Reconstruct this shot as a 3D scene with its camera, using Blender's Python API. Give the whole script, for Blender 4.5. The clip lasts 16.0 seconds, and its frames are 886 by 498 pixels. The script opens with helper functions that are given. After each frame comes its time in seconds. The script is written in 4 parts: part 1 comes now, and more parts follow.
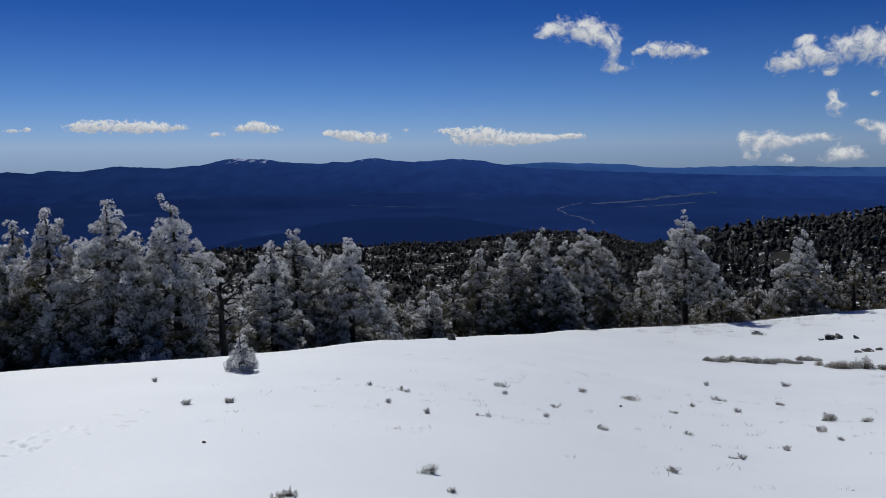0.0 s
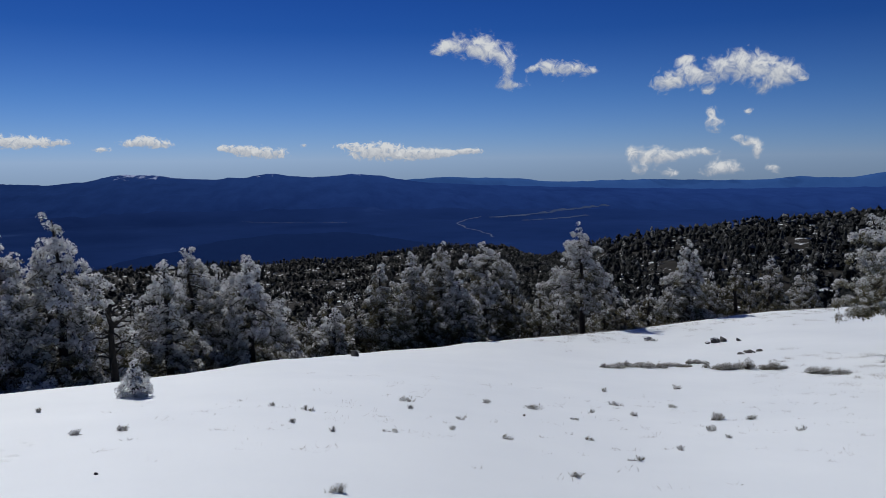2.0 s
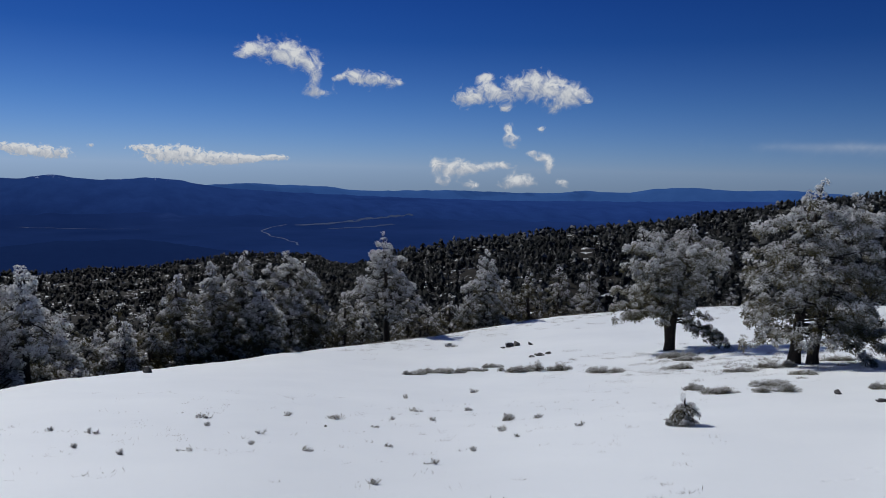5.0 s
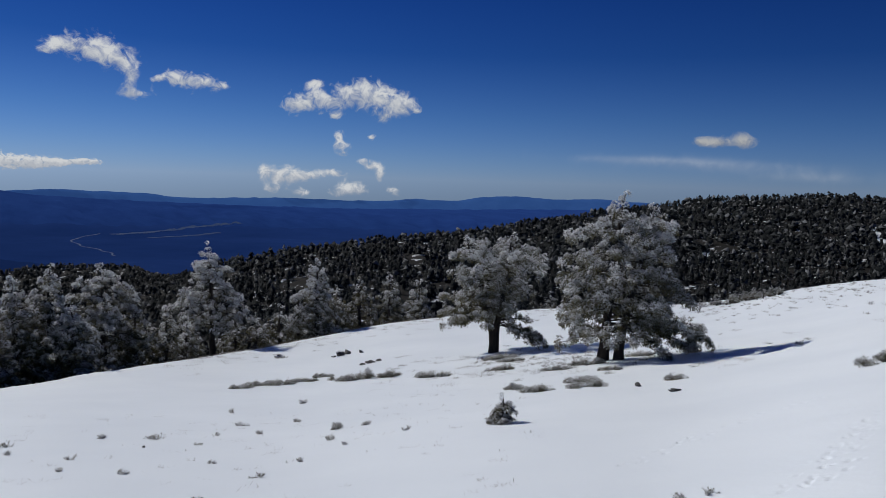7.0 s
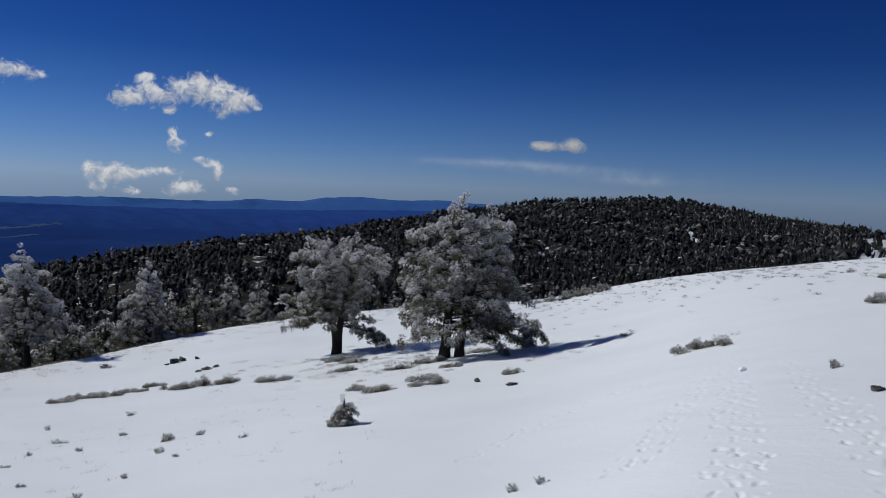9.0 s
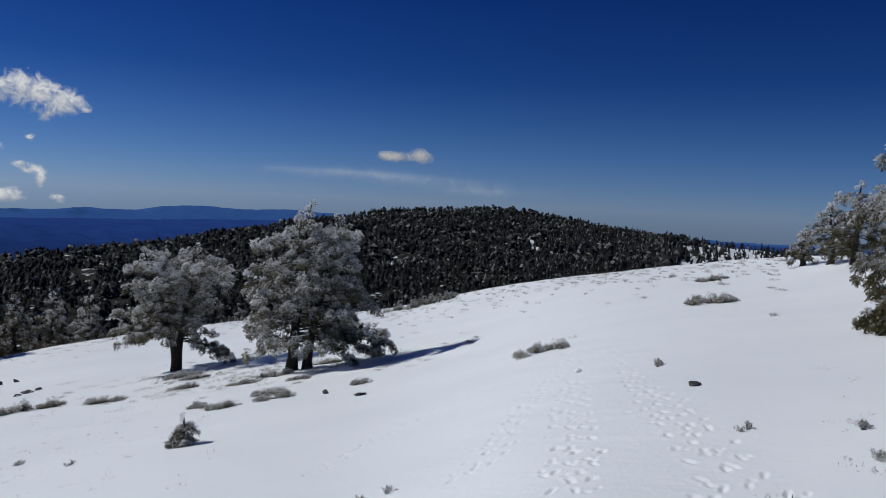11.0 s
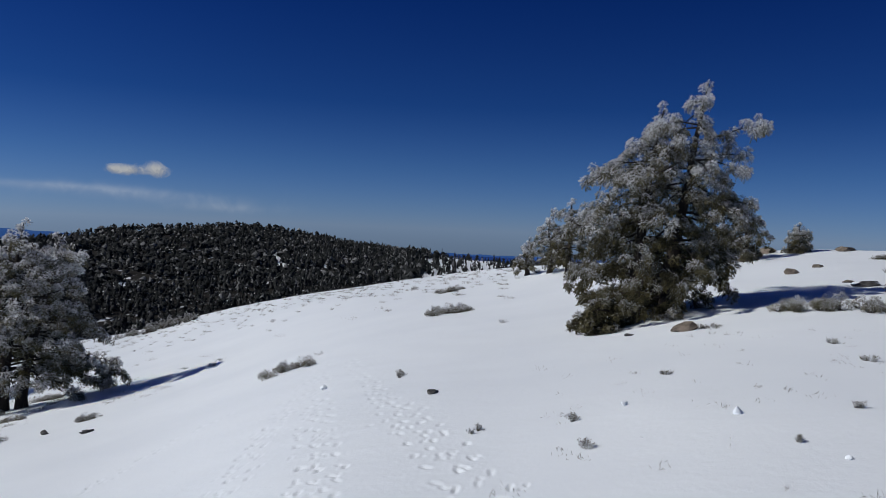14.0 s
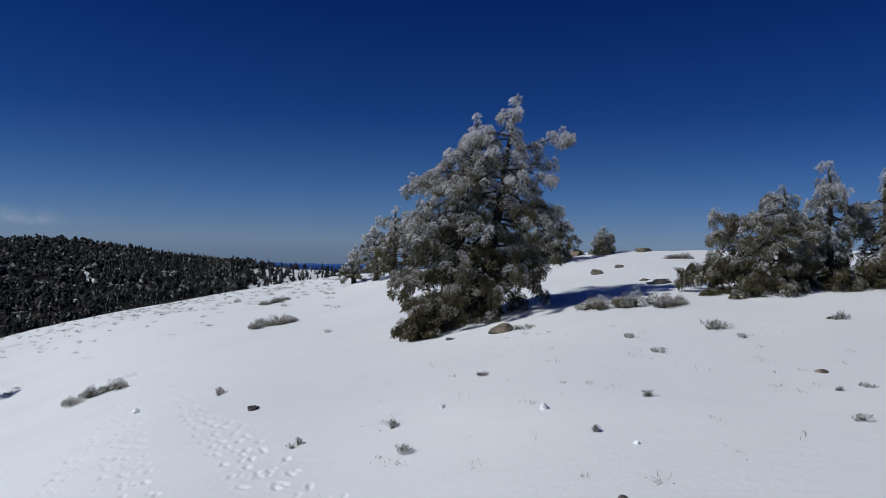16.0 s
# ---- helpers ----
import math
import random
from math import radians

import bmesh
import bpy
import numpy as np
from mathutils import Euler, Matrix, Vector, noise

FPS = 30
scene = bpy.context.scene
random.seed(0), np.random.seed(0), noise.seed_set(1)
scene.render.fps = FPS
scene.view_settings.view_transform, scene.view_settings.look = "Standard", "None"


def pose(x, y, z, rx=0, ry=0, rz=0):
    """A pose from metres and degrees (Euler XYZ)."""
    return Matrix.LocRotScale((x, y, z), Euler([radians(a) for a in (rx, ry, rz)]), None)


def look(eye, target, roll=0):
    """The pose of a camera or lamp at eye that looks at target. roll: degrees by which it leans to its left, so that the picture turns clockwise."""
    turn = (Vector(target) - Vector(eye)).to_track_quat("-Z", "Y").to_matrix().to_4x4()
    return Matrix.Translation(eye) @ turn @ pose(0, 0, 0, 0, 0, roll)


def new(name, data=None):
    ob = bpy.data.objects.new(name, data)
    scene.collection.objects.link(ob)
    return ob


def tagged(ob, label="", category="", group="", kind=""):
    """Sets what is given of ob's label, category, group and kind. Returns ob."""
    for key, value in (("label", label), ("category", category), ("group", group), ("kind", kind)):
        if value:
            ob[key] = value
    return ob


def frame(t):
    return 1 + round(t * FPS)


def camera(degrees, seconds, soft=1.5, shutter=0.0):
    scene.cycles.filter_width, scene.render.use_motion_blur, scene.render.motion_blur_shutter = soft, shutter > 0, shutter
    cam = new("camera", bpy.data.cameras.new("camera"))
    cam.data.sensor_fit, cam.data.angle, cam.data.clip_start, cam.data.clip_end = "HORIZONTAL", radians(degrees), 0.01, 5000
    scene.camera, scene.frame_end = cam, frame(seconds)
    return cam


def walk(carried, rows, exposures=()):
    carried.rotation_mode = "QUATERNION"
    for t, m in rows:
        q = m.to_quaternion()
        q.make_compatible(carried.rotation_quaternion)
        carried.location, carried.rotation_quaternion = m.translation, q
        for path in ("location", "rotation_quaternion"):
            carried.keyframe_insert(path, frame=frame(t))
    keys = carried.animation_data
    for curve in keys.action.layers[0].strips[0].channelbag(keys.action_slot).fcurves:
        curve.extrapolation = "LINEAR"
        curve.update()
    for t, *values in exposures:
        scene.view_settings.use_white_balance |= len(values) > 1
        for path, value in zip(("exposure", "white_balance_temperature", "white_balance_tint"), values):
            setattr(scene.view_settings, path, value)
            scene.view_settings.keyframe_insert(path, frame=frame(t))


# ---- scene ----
EYE = 1.65
cam = camera(60.8, 16.0, soft=0.4)
PATH = [
    (0.0, 0.000, 0.000, -0.000, 82.10, 0.49, -0.05),
    (0.5, -0.017, 0.043, -0.011, 82.11, 0.39, -1.33),
    (1.0, -0.031, 0.049, -0.012, 82.14, 0.49, -2.67),
    (1.5, -0.033, 0.006, -0.003, 83.09, 1.36, -5.87),
    (2.0, -0.036, 0.000, -0.004, 83.15, 0.62, -7.63),
    (2.5, -0.036, -0.055, 0.012, 83.40, -0.43, -10.02),
    (3.0, -0.028, -0.119, 0.041, 83.40, -0.87, -12.18),
    (3.5, -0.017, -0.171, 0.060, 83.52, -1.09, -14.64),
    (4.0, 0.006, -0.181, 0.068, 83.63, -1.07, -16.94),
    (6.5, -0.004, -0.485, 0.153, 84.53, -1.65, -31.52),
    (7.0, -0.013, -0.562, 0.173, 84.78, -1.77, -34.84),
    (7.5, 0.075, -0.539, 0.152, 84.83, -1.90, -37.80),
    (8.0, 0.076, -0.547, 0.156, 84.90, -1.89, -40.52),
    (8.5, 0.067, -0.553, 0.160, 85.09, -2.29, -43.40),
    (9.0, 0.138, -0.538, 0.141, 85.26, -2.38, -46.61),
    (11.5, 0.160, -0.576, 0.154, 86.85, -2.94, -60.63),
    (12.0, 0.192, -0.581, 0.150, 87.22, -2.98, -63.43),
    (12.5, 0.168, -0.609, 0.171, 87.60, -2.57, -67.39),
    (13.0, 0.158, -0.627, 0.183, 87.89, -2.64, -71.49),
    (13.5, 0.139, -0.653, 0.196, 88.23, -2.40, -74.40),
    (14.0, 0.120, -0.674, 0.200, 88.51, -2.32, -77.14),
    (14.5, 0.109, -0.692, 0.203, 88.69, -1.95, -79.47),
    (15.0, 0.081, -0.738, 0.230, 89.08, -1.58, -83.16),
    (15.5, 0.060, -0.782, 0.243, 89.27, -0.88, -87.21),
    (16.0, 0.056, -0.820, 0.248, 89.46, -1.11, -90.14),
]
walk(cam, [(t, pose(x, y, EYE + z, rx, ry, rz)) for t, x, y, z, rx, ry, rz in PATH], exposures=[(0.0, -0.01), (4.0, -0.02), (9.0, -0.08), (16.0, -0.05)])

# ---- sky and sun: clear winter noon high on a mountain, sun ahead on the left ----
SUN_AZ, SUN_EL, SKY_STRENGTH = -21.0, 38.0, 0.069
world = bpy.data.worlds.new("sky")
scene.world = world
world.use_nodes = True
wn, wl = world.node_tree.nodes, world.node_tree.links
sky = wn.new("ShaderNodeTexSky")
sky.sky_type, sky.sun_disc = "NISHITA", False
sky.sun_elevation, sky.sun_rotation = radians(SUN_EL), radians(SUN_AZ)
sky.altitude, sky.air_density, sky.dust_density, sky.ozone_density = 2700.0, 1.0, 0.3, 3.0
# deep winter blue: the clear sky, filtered darker and bluer upwards and away from the sun
tc = wn.new("ShaderNodeTexCoord")
sep = wn.new("ShaderNodeSeparateXYZ")
wl.new(tc.outputs["Generated"], sep.inputs[0])
up = wn.new("ShaderNodeValToRGB")
stops = [(0.0, (0.36, 0.50, 0.9)), (0.03, (0.308, 0.459, 0.83)), (0.08, (0.212, 0.385, 0.735)), (0.16, (0.083, 0.246, 0.61)), (0.32, (0.025, 0.154, 0.55)), (0.45, (0.024, 0.145, 0.5)), (1.0, (0.015, 0.095, 0.36))]
while len(up.color_ramp.elements) < len(stops):
    up.color_ramp.elements.new(0.5)
for el_, (p_, c_) in zip(up.color_ramp.elements, stops):
    el_.position, el_.color = p_, (*c_, 1)
wl.new(sep.outputs["Z"], up.inputs[0])
mix = wn.new("ShaderNodeMix")
mix.data_type, mix.blend_type = "RGBA", "MULTIPLY"
mix.inputs["Factor"].default_value = 1.0
wl.new(sky.outputs[0], mix.inputs["A"])
wl.new(up.outputs[0], mix.inputs["B"])
side = wn.new("ShaderNodeVectorMath")
side.operation = "DOT_PRODUCT"
side.inputs[1].default_value = (math.sin(radians(SUN_AZ)), math.cos(radians(SUN_AZ)), 0)
wl.new(tc.outputs["Generated"], side.inputs[0])
dim = wn.new("ShaderNodeMapRange")
dim.interpolation_type = "SMOOTHSTEP"
dim.inputs["From Min"].default_value, dim.inputs["From Max"].default_value = -1.0, 0.75
dim.inputs["To Min"].default_value, dim.inputs["To Max"].default_value = 0.0545, SKY_STRENGTH
wl.new(side.outputs["Value"], dim.inputs["Value"])
wl.new(mix.outputs["Result"], wn["Background"].inputs["Color"])
wl.new(dim.outputs[0], wn["Background"].inputs["Strength"])
sun_data = bpy.data.lights.new("sun", "SUN")
sun_data.energy, sun_data.angle, sun_data.color = 3.22, radians(0.53), (0.985, 0.978, 0.95)
sun = new("sun", sun_data)
a, e = radians(SUN_AZ), radians(SUN_EL)
sun.matrix_world = look((math.sin(a) * math.cos(e) * 50, math.cos(a) * math.cos(e) * 50, math.sin(e) * 50), (0, 0, 0))


# ---- materials ----
def material(name, rough=0.8, spec=0.3):
    m = bpy.data.materials.new(name)
    m.use_nodes = True
    b = m.node_tree.nodes["Principled BSDF"]
    b.inputs["Roughness"].default_value = rough
    b.inputs["Specular IOR Level"].default_value = spec
    return m, m.node_tree.nodes, m.node_tree.links, b


def noise_node(n, l, scale, detail=4.0, rough=0.55, coord="Object", stretch=None):
    tc = n.new("ShaderNodeTexCoord")
    t = n.new("ShaderNodeTexNoise")
    t.inputs["Scale"].default_value, t.inputs["Detail"].default_value, t.inputs["Roughness"].default_value = scale, detail, rough
    if stretch:
        mp = n.new("ShaderNodeMapping")
        mp.inputs["Scale"].default_value = stretch
        l.new(tc.outputs[coord], mp.inputs[0])
        l.new(mp.outputs[0], t.inputs["Vector"])
    else:
        l.new(tc.outputs[coord], t.inputs["Vector"])
    return t


def ramp(n, l, src, stops):
    r = n.new("ShaderNodeValToRGB")
    el = r.color_ramp.elements
    while len(el) < len(stops):
        el.new(0.5)
    for x, (p, c) in zip(el, stops):
        x.position, x.color = p, (*c, 1)
    l.new(src, r.inputs[0])
    return r


def bump(n, l, src, b, strength, dist):
    k = n.new("ShaderNodeBump")
    k.inputs["Strength"].default_value, k.inputs["Distance"].default_value = strength, dist
    l.new(src, k.inputs["Height"])
    l.new(k.outputs[0], b.inputs["Normal"])
    return k


def mat_snow():
    m, n, l, b = material("snow", 0.55, 0.25)
    big = noise_node(n, l, 0.18, 5)
    r = ramp(n, l, big.outputs[0], [(0.3, (0.768, 0.812, 0.85)), (0.7, (0.835, 0.876, 0.905))])
    l.new(r.outputs[0], b.inputs["Base Color"])
    fine = noise_node(n, l, 9.0, 8, 0.65)
    drift = noise_node(n, l, 1.1, 4, 0.5, stretch=(1.0, 0.45, 1.0))
    k = n.new("ShaderNodeMath")
    k.operation = "MULTIPLY_ADD"
    k.inputs[1].default_value = 3.0
    l.new(drift.outputs[0], k.inputs[0])
    l.new(fine.outputs[0], k.inputs[2])
    bump(n, l, k.outputs[0], b, 0.25, 0.025)
    return m


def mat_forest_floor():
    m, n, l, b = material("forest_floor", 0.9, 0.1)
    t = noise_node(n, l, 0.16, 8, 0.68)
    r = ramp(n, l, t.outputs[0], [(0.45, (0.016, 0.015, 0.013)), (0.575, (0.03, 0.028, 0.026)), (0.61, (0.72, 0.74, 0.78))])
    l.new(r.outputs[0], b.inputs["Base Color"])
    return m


def haze_emission(n, l, b, gain, low=-215.0, high=-70.0):
    """Aerial haze painted as blue emission on the far land: denser with distance up the slopes and towards the east, a
    little uneven.
    """
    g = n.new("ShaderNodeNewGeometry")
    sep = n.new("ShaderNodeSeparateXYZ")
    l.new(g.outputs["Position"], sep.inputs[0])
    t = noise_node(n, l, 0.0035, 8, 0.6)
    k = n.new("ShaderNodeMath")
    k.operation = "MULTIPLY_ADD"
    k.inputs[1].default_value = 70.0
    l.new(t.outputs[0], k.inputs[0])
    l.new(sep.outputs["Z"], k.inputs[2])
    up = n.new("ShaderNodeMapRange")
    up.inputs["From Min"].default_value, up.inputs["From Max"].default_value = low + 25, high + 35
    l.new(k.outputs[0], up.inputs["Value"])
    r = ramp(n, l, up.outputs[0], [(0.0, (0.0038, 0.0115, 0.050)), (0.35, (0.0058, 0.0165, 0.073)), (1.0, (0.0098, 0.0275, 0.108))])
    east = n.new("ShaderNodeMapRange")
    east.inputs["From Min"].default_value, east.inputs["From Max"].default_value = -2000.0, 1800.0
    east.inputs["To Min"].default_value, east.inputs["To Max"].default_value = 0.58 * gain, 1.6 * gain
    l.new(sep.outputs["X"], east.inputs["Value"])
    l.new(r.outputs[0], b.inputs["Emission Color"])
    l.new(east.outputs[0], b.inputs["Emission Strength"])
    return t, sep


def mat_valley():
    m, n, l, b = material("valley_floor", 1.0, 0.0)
    t, _ = haze_emission(n, l, b, 1.0)
    # the floor's own colour is tinted haze blue as well
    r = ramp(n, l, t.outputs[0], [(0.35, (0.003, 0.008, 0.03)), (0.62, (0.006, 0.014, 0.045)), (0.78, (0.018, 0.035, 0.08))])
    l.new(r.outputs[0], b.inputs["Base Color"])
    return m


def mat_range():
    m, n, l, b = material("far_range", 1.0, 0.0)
    t, sep = haze_emission(n, l, b, 1.0)
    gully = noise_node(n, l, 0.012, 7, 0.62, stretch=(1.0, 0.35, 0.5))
    # slopes take the blue of distance into their base colour too
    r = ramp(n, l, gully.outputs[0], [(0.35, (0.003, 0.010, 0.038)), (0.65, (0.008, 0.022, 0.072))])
    # old snow in the gullies of the highest tops
    fine = noise_node(n, l, 0.028, 6, 0.75, stretch=(1.0, 0.4, 0.35))
    k = n.new("ShaderNodeMath")
    k.operation = "MULTIPLY_ADD"
    k.inputs[1].default_value = 150.0
    l.new(fine.outputs[0], k.inputs[0])
    l.new(sep.outputs["Z"], k.inputs[2])
    mask = n.new("ShaderNodeMapRange")
    mask.inputs["From Min"].default_value, mask.inputs["From Max"].default_value = 8.0, 18.0
    l.new(k.outputs[0], mask.inputs["Value"])
    mx = n.new("ShaderNodeMix")
    mx.data_type = "RGBA"
    l.new(mask.outputs[0], mx.inputs["Factor"])
    l.new(r.outputs[0], mx.inputs["A"])
    mx.inputs["B"].default_value = (0.36, 0.41, 0.52, 1)
    l.new(mx.outputs["Result"], b.inputs["Base Color"])
    return m


def mat_foliage():
    """Dark olive needles whose outer ends carry hoar frost; the frost lets light through, the needles little."""
    m, n, l, b = material("frosted_needles", 0.7, 0.2)
    at = n.new("ShaderNodeAttribute")
    at.attribute_name = "rime_coat"
    g = n.new("ShaderNodeNewGeometry")
    k = n.new("ShaderNodeMath")
    k.operation = "MULTIPLY_ADD"
    k.inputs[1].default_value = 0.14
    l.new(g.outputs["Random Per Island"], k.inputs[0])
    l.new(at.outputs["Fac"], k.inputs[2])
    grain = noise_node(n, l, 22.0, 3, 0.7)
    k2 = n.new("ShaderNodeMath")
    k2.operation = "MULTIPLY_ADD"
    k2.inputs[1].default_value = 0.4
    l.new(grain.outputs[0], k2.inputs[0])
    l.new(k.outputs[0], k2.inputs[2])
    off = n.new("ShaderNodeMath")
    off.operation = "SUBTRACT"
    off.inputs[1].default_value = 0.27
    l.new(k2.outputs[0], off.inputs[0])
    r = ramp(n, l, off.outputs[0], [(0.05, (0.038, 0.034, 0.016)), (0.25, (0.12, 0.104, 0.046)), (0.42, (0.19, 0.18, 0.135)), (0.6, (0.42, 0.42, 0.41)), (0.95, (0.74, 0.75, 0.76))])
    l.new(r.outputs[0], b.inputs["Base Color"])
    tr = n.new("ShaderNodeBsdfTranslucent")
    l.new(r.outputs[0], tr.inputs["Color"])
    thin = n.new("ShaderNodeMapRange")
    thin.inputs["From Min"].default_value, thin.inputs["From Max"].default_value = 0.2, 0.7
    thin.inputs["To Min"].default_value, thin.inputs["To Max"].default_value = 0.28, 0.5
    l.new(off.outputs[0], thin.inputs["Value"])
    mx = n.new("ShaderNodeMixShader")
    l.new(thin.outputs[0], mx.inputs[0])
    l.new(b.outputs[0], mx.inputs[1])
    l.new(tr.outputs[0], mx.inputs[2])
    l.new(mx.outputs[0], n["Material Output"].inputs["Surface"])
    return m


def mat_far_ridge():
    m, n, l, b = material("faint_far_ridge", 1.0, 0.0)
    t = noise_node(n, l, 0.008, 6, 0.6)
    # haze again: bluish base plus an even blue emission, strongest on this last ridge
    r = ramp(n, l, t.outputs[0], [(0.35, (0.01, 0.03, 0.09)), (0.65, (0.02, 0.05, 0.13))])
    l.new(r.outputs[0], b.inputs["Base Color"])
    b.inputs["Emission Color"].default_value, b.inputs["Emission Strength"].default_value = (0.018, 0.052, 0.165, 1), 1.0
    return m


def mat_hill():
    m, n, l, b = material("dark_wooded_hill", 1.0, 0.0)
    # weaker haze painted as emission, fading towards the hill's foot
    t, _ = haze_emission(n, l, b, 0.62, -260.0, -60.0)
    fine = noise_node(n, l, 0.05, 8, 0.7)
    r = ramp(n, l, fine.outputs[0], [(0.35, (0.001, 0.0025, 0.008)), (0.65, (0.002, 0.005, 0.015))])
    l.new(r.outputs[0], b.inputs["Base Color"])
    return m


def mat_blades(name, stops, rough=0.7):
    """Thin blades, each with a shade of its own, in drifts."""
    m, n, l, b = material(name, rough, 0.25)
    g = n.new("ShaderNodeNewGeometry")
    t = noise_node(n, l, 1.1, 3)
    mx = n.new("ShaderNodeMath")
    mx.operation = "MULTIPLY_ADD"
    mx.inputs[1].default_value = 0.55
    half = n.new("ShaderNodeMath")
    half.operation = "MULTIPLY"
    half.inputs[1].default_value = 0.45
    l.new(t.outputs[0], half.inputs[0])
    l.new(g.outputs["Random Per Island"], mx.inputs[0])
    l.new(half.outputs[0], mx.inputs[2])
    r = ramp(n, l, mx.outputs[0], stops)
    l.new(r.outputs[0], b.inputs["Base Color"])
    # frost lets some of the light behind through
    tr = n.new("ShaderNodeBsdfTranslucent")
    l.new(r.outputs[0], tr.inputs["Color"])
    sh = n.new("ShaderNodeMixShader")
    sh.inputs[0].default_value = 0.45
    l.new(b.outputs[0], sh.inputs[1])
    l.new(tr.outputs[0], sh.inputs[2])
    l.new(sh.outputs[0], n["Material Output"].inputs["Surface"])
    return m


def mat_bark(name="bark", light=(0.045, 0.036, 0.03)):
    m, n, l, b = material(name, 0.9, 0.15)
    t = noise_node(n, l, 14.0, 6, 0.6, stretch=(1, 1, 0.25))
    r = ramp(n, l, t.outputs[0], [(0.35, (0.022, 0.019, 0.017)), (0.65, light)])
    l.new(r.outputs[0], b.inputs["Base Color"])
    bump(n, l, t.outputs[0], b, 0.8, 0.02)
    return m


def mat_far_trees(name, frost):
    m, n, l, b = material(name, 0.9, 0.1)
    g = n.new("ShaderNodeNewGeometry")
    r = ramp(n, l, g.outputs["Random Per Island"], [(0.0, (0.008, 0.009, 0.010)), (0.5, (0.022 * frost, 0.025 * frost, 0.025 * frost)), (0.82, (0.06 * frost, 0.063 * frost, 0.064 * frost)), (1.0, (0.24 * frost, 0.245 * frost, 0.25 * frost))])
    l.new(r.outputs[0], b.inputs["Base Color"])
    return m


def mat_rock(name, dark, light):
    m, n, l, b = material(name, 0.85, 0.25)
    t = noise_node(n, l, 3.0, 8, 0.65)
    r = ramp(n, l, t.outputs[0], [(0.35, dark), (0.62, light)])
    l.new(r.outputs[0], b.inputs["Base Color"])
    bump(n, l, t.outputs[0], b, 0.7, 0.05)
    return m


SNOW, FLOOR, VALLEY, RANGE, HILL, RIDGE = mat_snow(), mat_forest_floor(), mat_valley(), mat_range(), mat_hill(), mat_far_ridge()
FOLIAGE = mat_foliage()
GRASS = mat_blades("dry_frosted_grass", [(0.1, (0.07, 0.058, 0.045)), (0.42, (0.26, 0.24, 0.22)), (0.8, (0.6, 0.6, 0.6))])
BARK, BARK_DARK, FAR_NEEDLES, LOW_NEEDLES = mat_bark(), mat_bark("weathered_dark_bark", (0.02, 0.018, 0.016)), mat_far_trees("far_needles", 0.78), mat_far_trees("low_needles", 0.36)


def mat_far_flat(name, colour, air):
    """Pale ground on the valley floor, with the haze of miles of blue air painted in as emission."""
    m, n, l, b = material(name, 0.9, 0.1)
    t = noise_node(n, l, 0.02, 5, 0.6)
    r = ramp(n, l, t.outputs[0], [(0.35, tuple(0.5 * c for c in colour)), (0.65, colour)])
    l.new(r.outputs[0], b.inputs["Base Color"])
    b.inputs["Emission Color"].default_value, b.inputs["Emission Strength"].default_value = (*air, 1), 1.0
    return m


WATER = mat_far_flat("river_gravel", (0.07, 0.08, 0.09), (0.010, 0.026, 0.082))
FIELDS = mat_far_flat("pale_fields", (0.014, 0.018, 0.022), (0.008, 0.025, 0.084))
ROCK_DARK = mat_rock("dark_rock", (0.025, 0.025, 0.026), (0.13, 0.125, 0.12))
ROCK_TAN = mat_rock("tan_granite", (0.06, 0.05, 0.04), (0.24, 0.20, 0.16))
SOIL = mat_rock("dark_turf", (0.02, 0.017, 0.013), (0.11, 0.10, 0.09))


def mat_cloud(name="cloud", scale=0.014, gain=2.3, lo=0.42, hi=1.35, detail=9, lit=0.92):
    """Vapour with its sunlight painted as emission: solid at the heart, torn at the edges, bright above and grey below.
    """
    m, n, l, b = material(name, 1.0, 0.0)
    n.remove(b)
    at = n.new("ShaderNodeAttribute")
    at.attribute_name = "cloud_mass"
    t = noise_node(n, l, scale, detail, 0.6)
    t.inputs["Distortion"].default_value = 0.6
    k = n.new("ShaderNodeMath")
    k.operation = "MULTIPLY_ADD"
    k.inputs[1].default_value, k.inputs[2].default_value = gain, -0.5 * gain
    l.new(t.outputs[0], k.inputs[0])
    s = n.new("ShaderNodeMath")
    s.operation = "MULTIPLY_ADD"
    s.inputs[1].default_value = 1.2
    l.new(at.outputs["Fac"], s.inputs[0])
    l.new(k.outputs[0], s.inputs[2])
    a = n.new("ShaderNodeMapRange")
    a.interpolation_type = "SMOOTHSTEP"
    a.inputs["From Min"].default_value, a.inputs["From Max"].default_value = lo, hi
    l.new(s.outputs[0], a.inputs["Value"])
    up = n.new("ShaderNodeAttribute")
    up.attribute_name = "cloud_side"
    mixed = n.new("ShaderNodeMath")
    mixed.operation = "MULTIPLY_ADD"
    mixed.inputs[1].default_value = 0.9
    l.new(t.outputs[0], mixed.inputs[0])
    l.new(up.outputs["Fac"], mixed.inputs[2])
    e = n.new("ShaderNodeEmission")
    r = ramp(n, l, mixed.outputs[0], [(0.4, (0.26 * lit, 0.30 * lit, 0.37 * lit)), (0.85, (0.52 * lit, 0.55 * lit, 0.60 * lit)), (1.0, (0.68 * lit, 0.70 * lit, 0.72 * lit))])
    l.new(r.outputs[0], e.inputs["Color"])
    tr = n.new("ShaderNodeBsdfTransparent")
    mx = n.new("ShaderNodeMixShader")
    l.new(a.outputs[0], mx.inputs[0])
    l.new(tr.outputs[0], mx.inputs[1])
    l.new(e.outputs[0], mx.inputs[2])
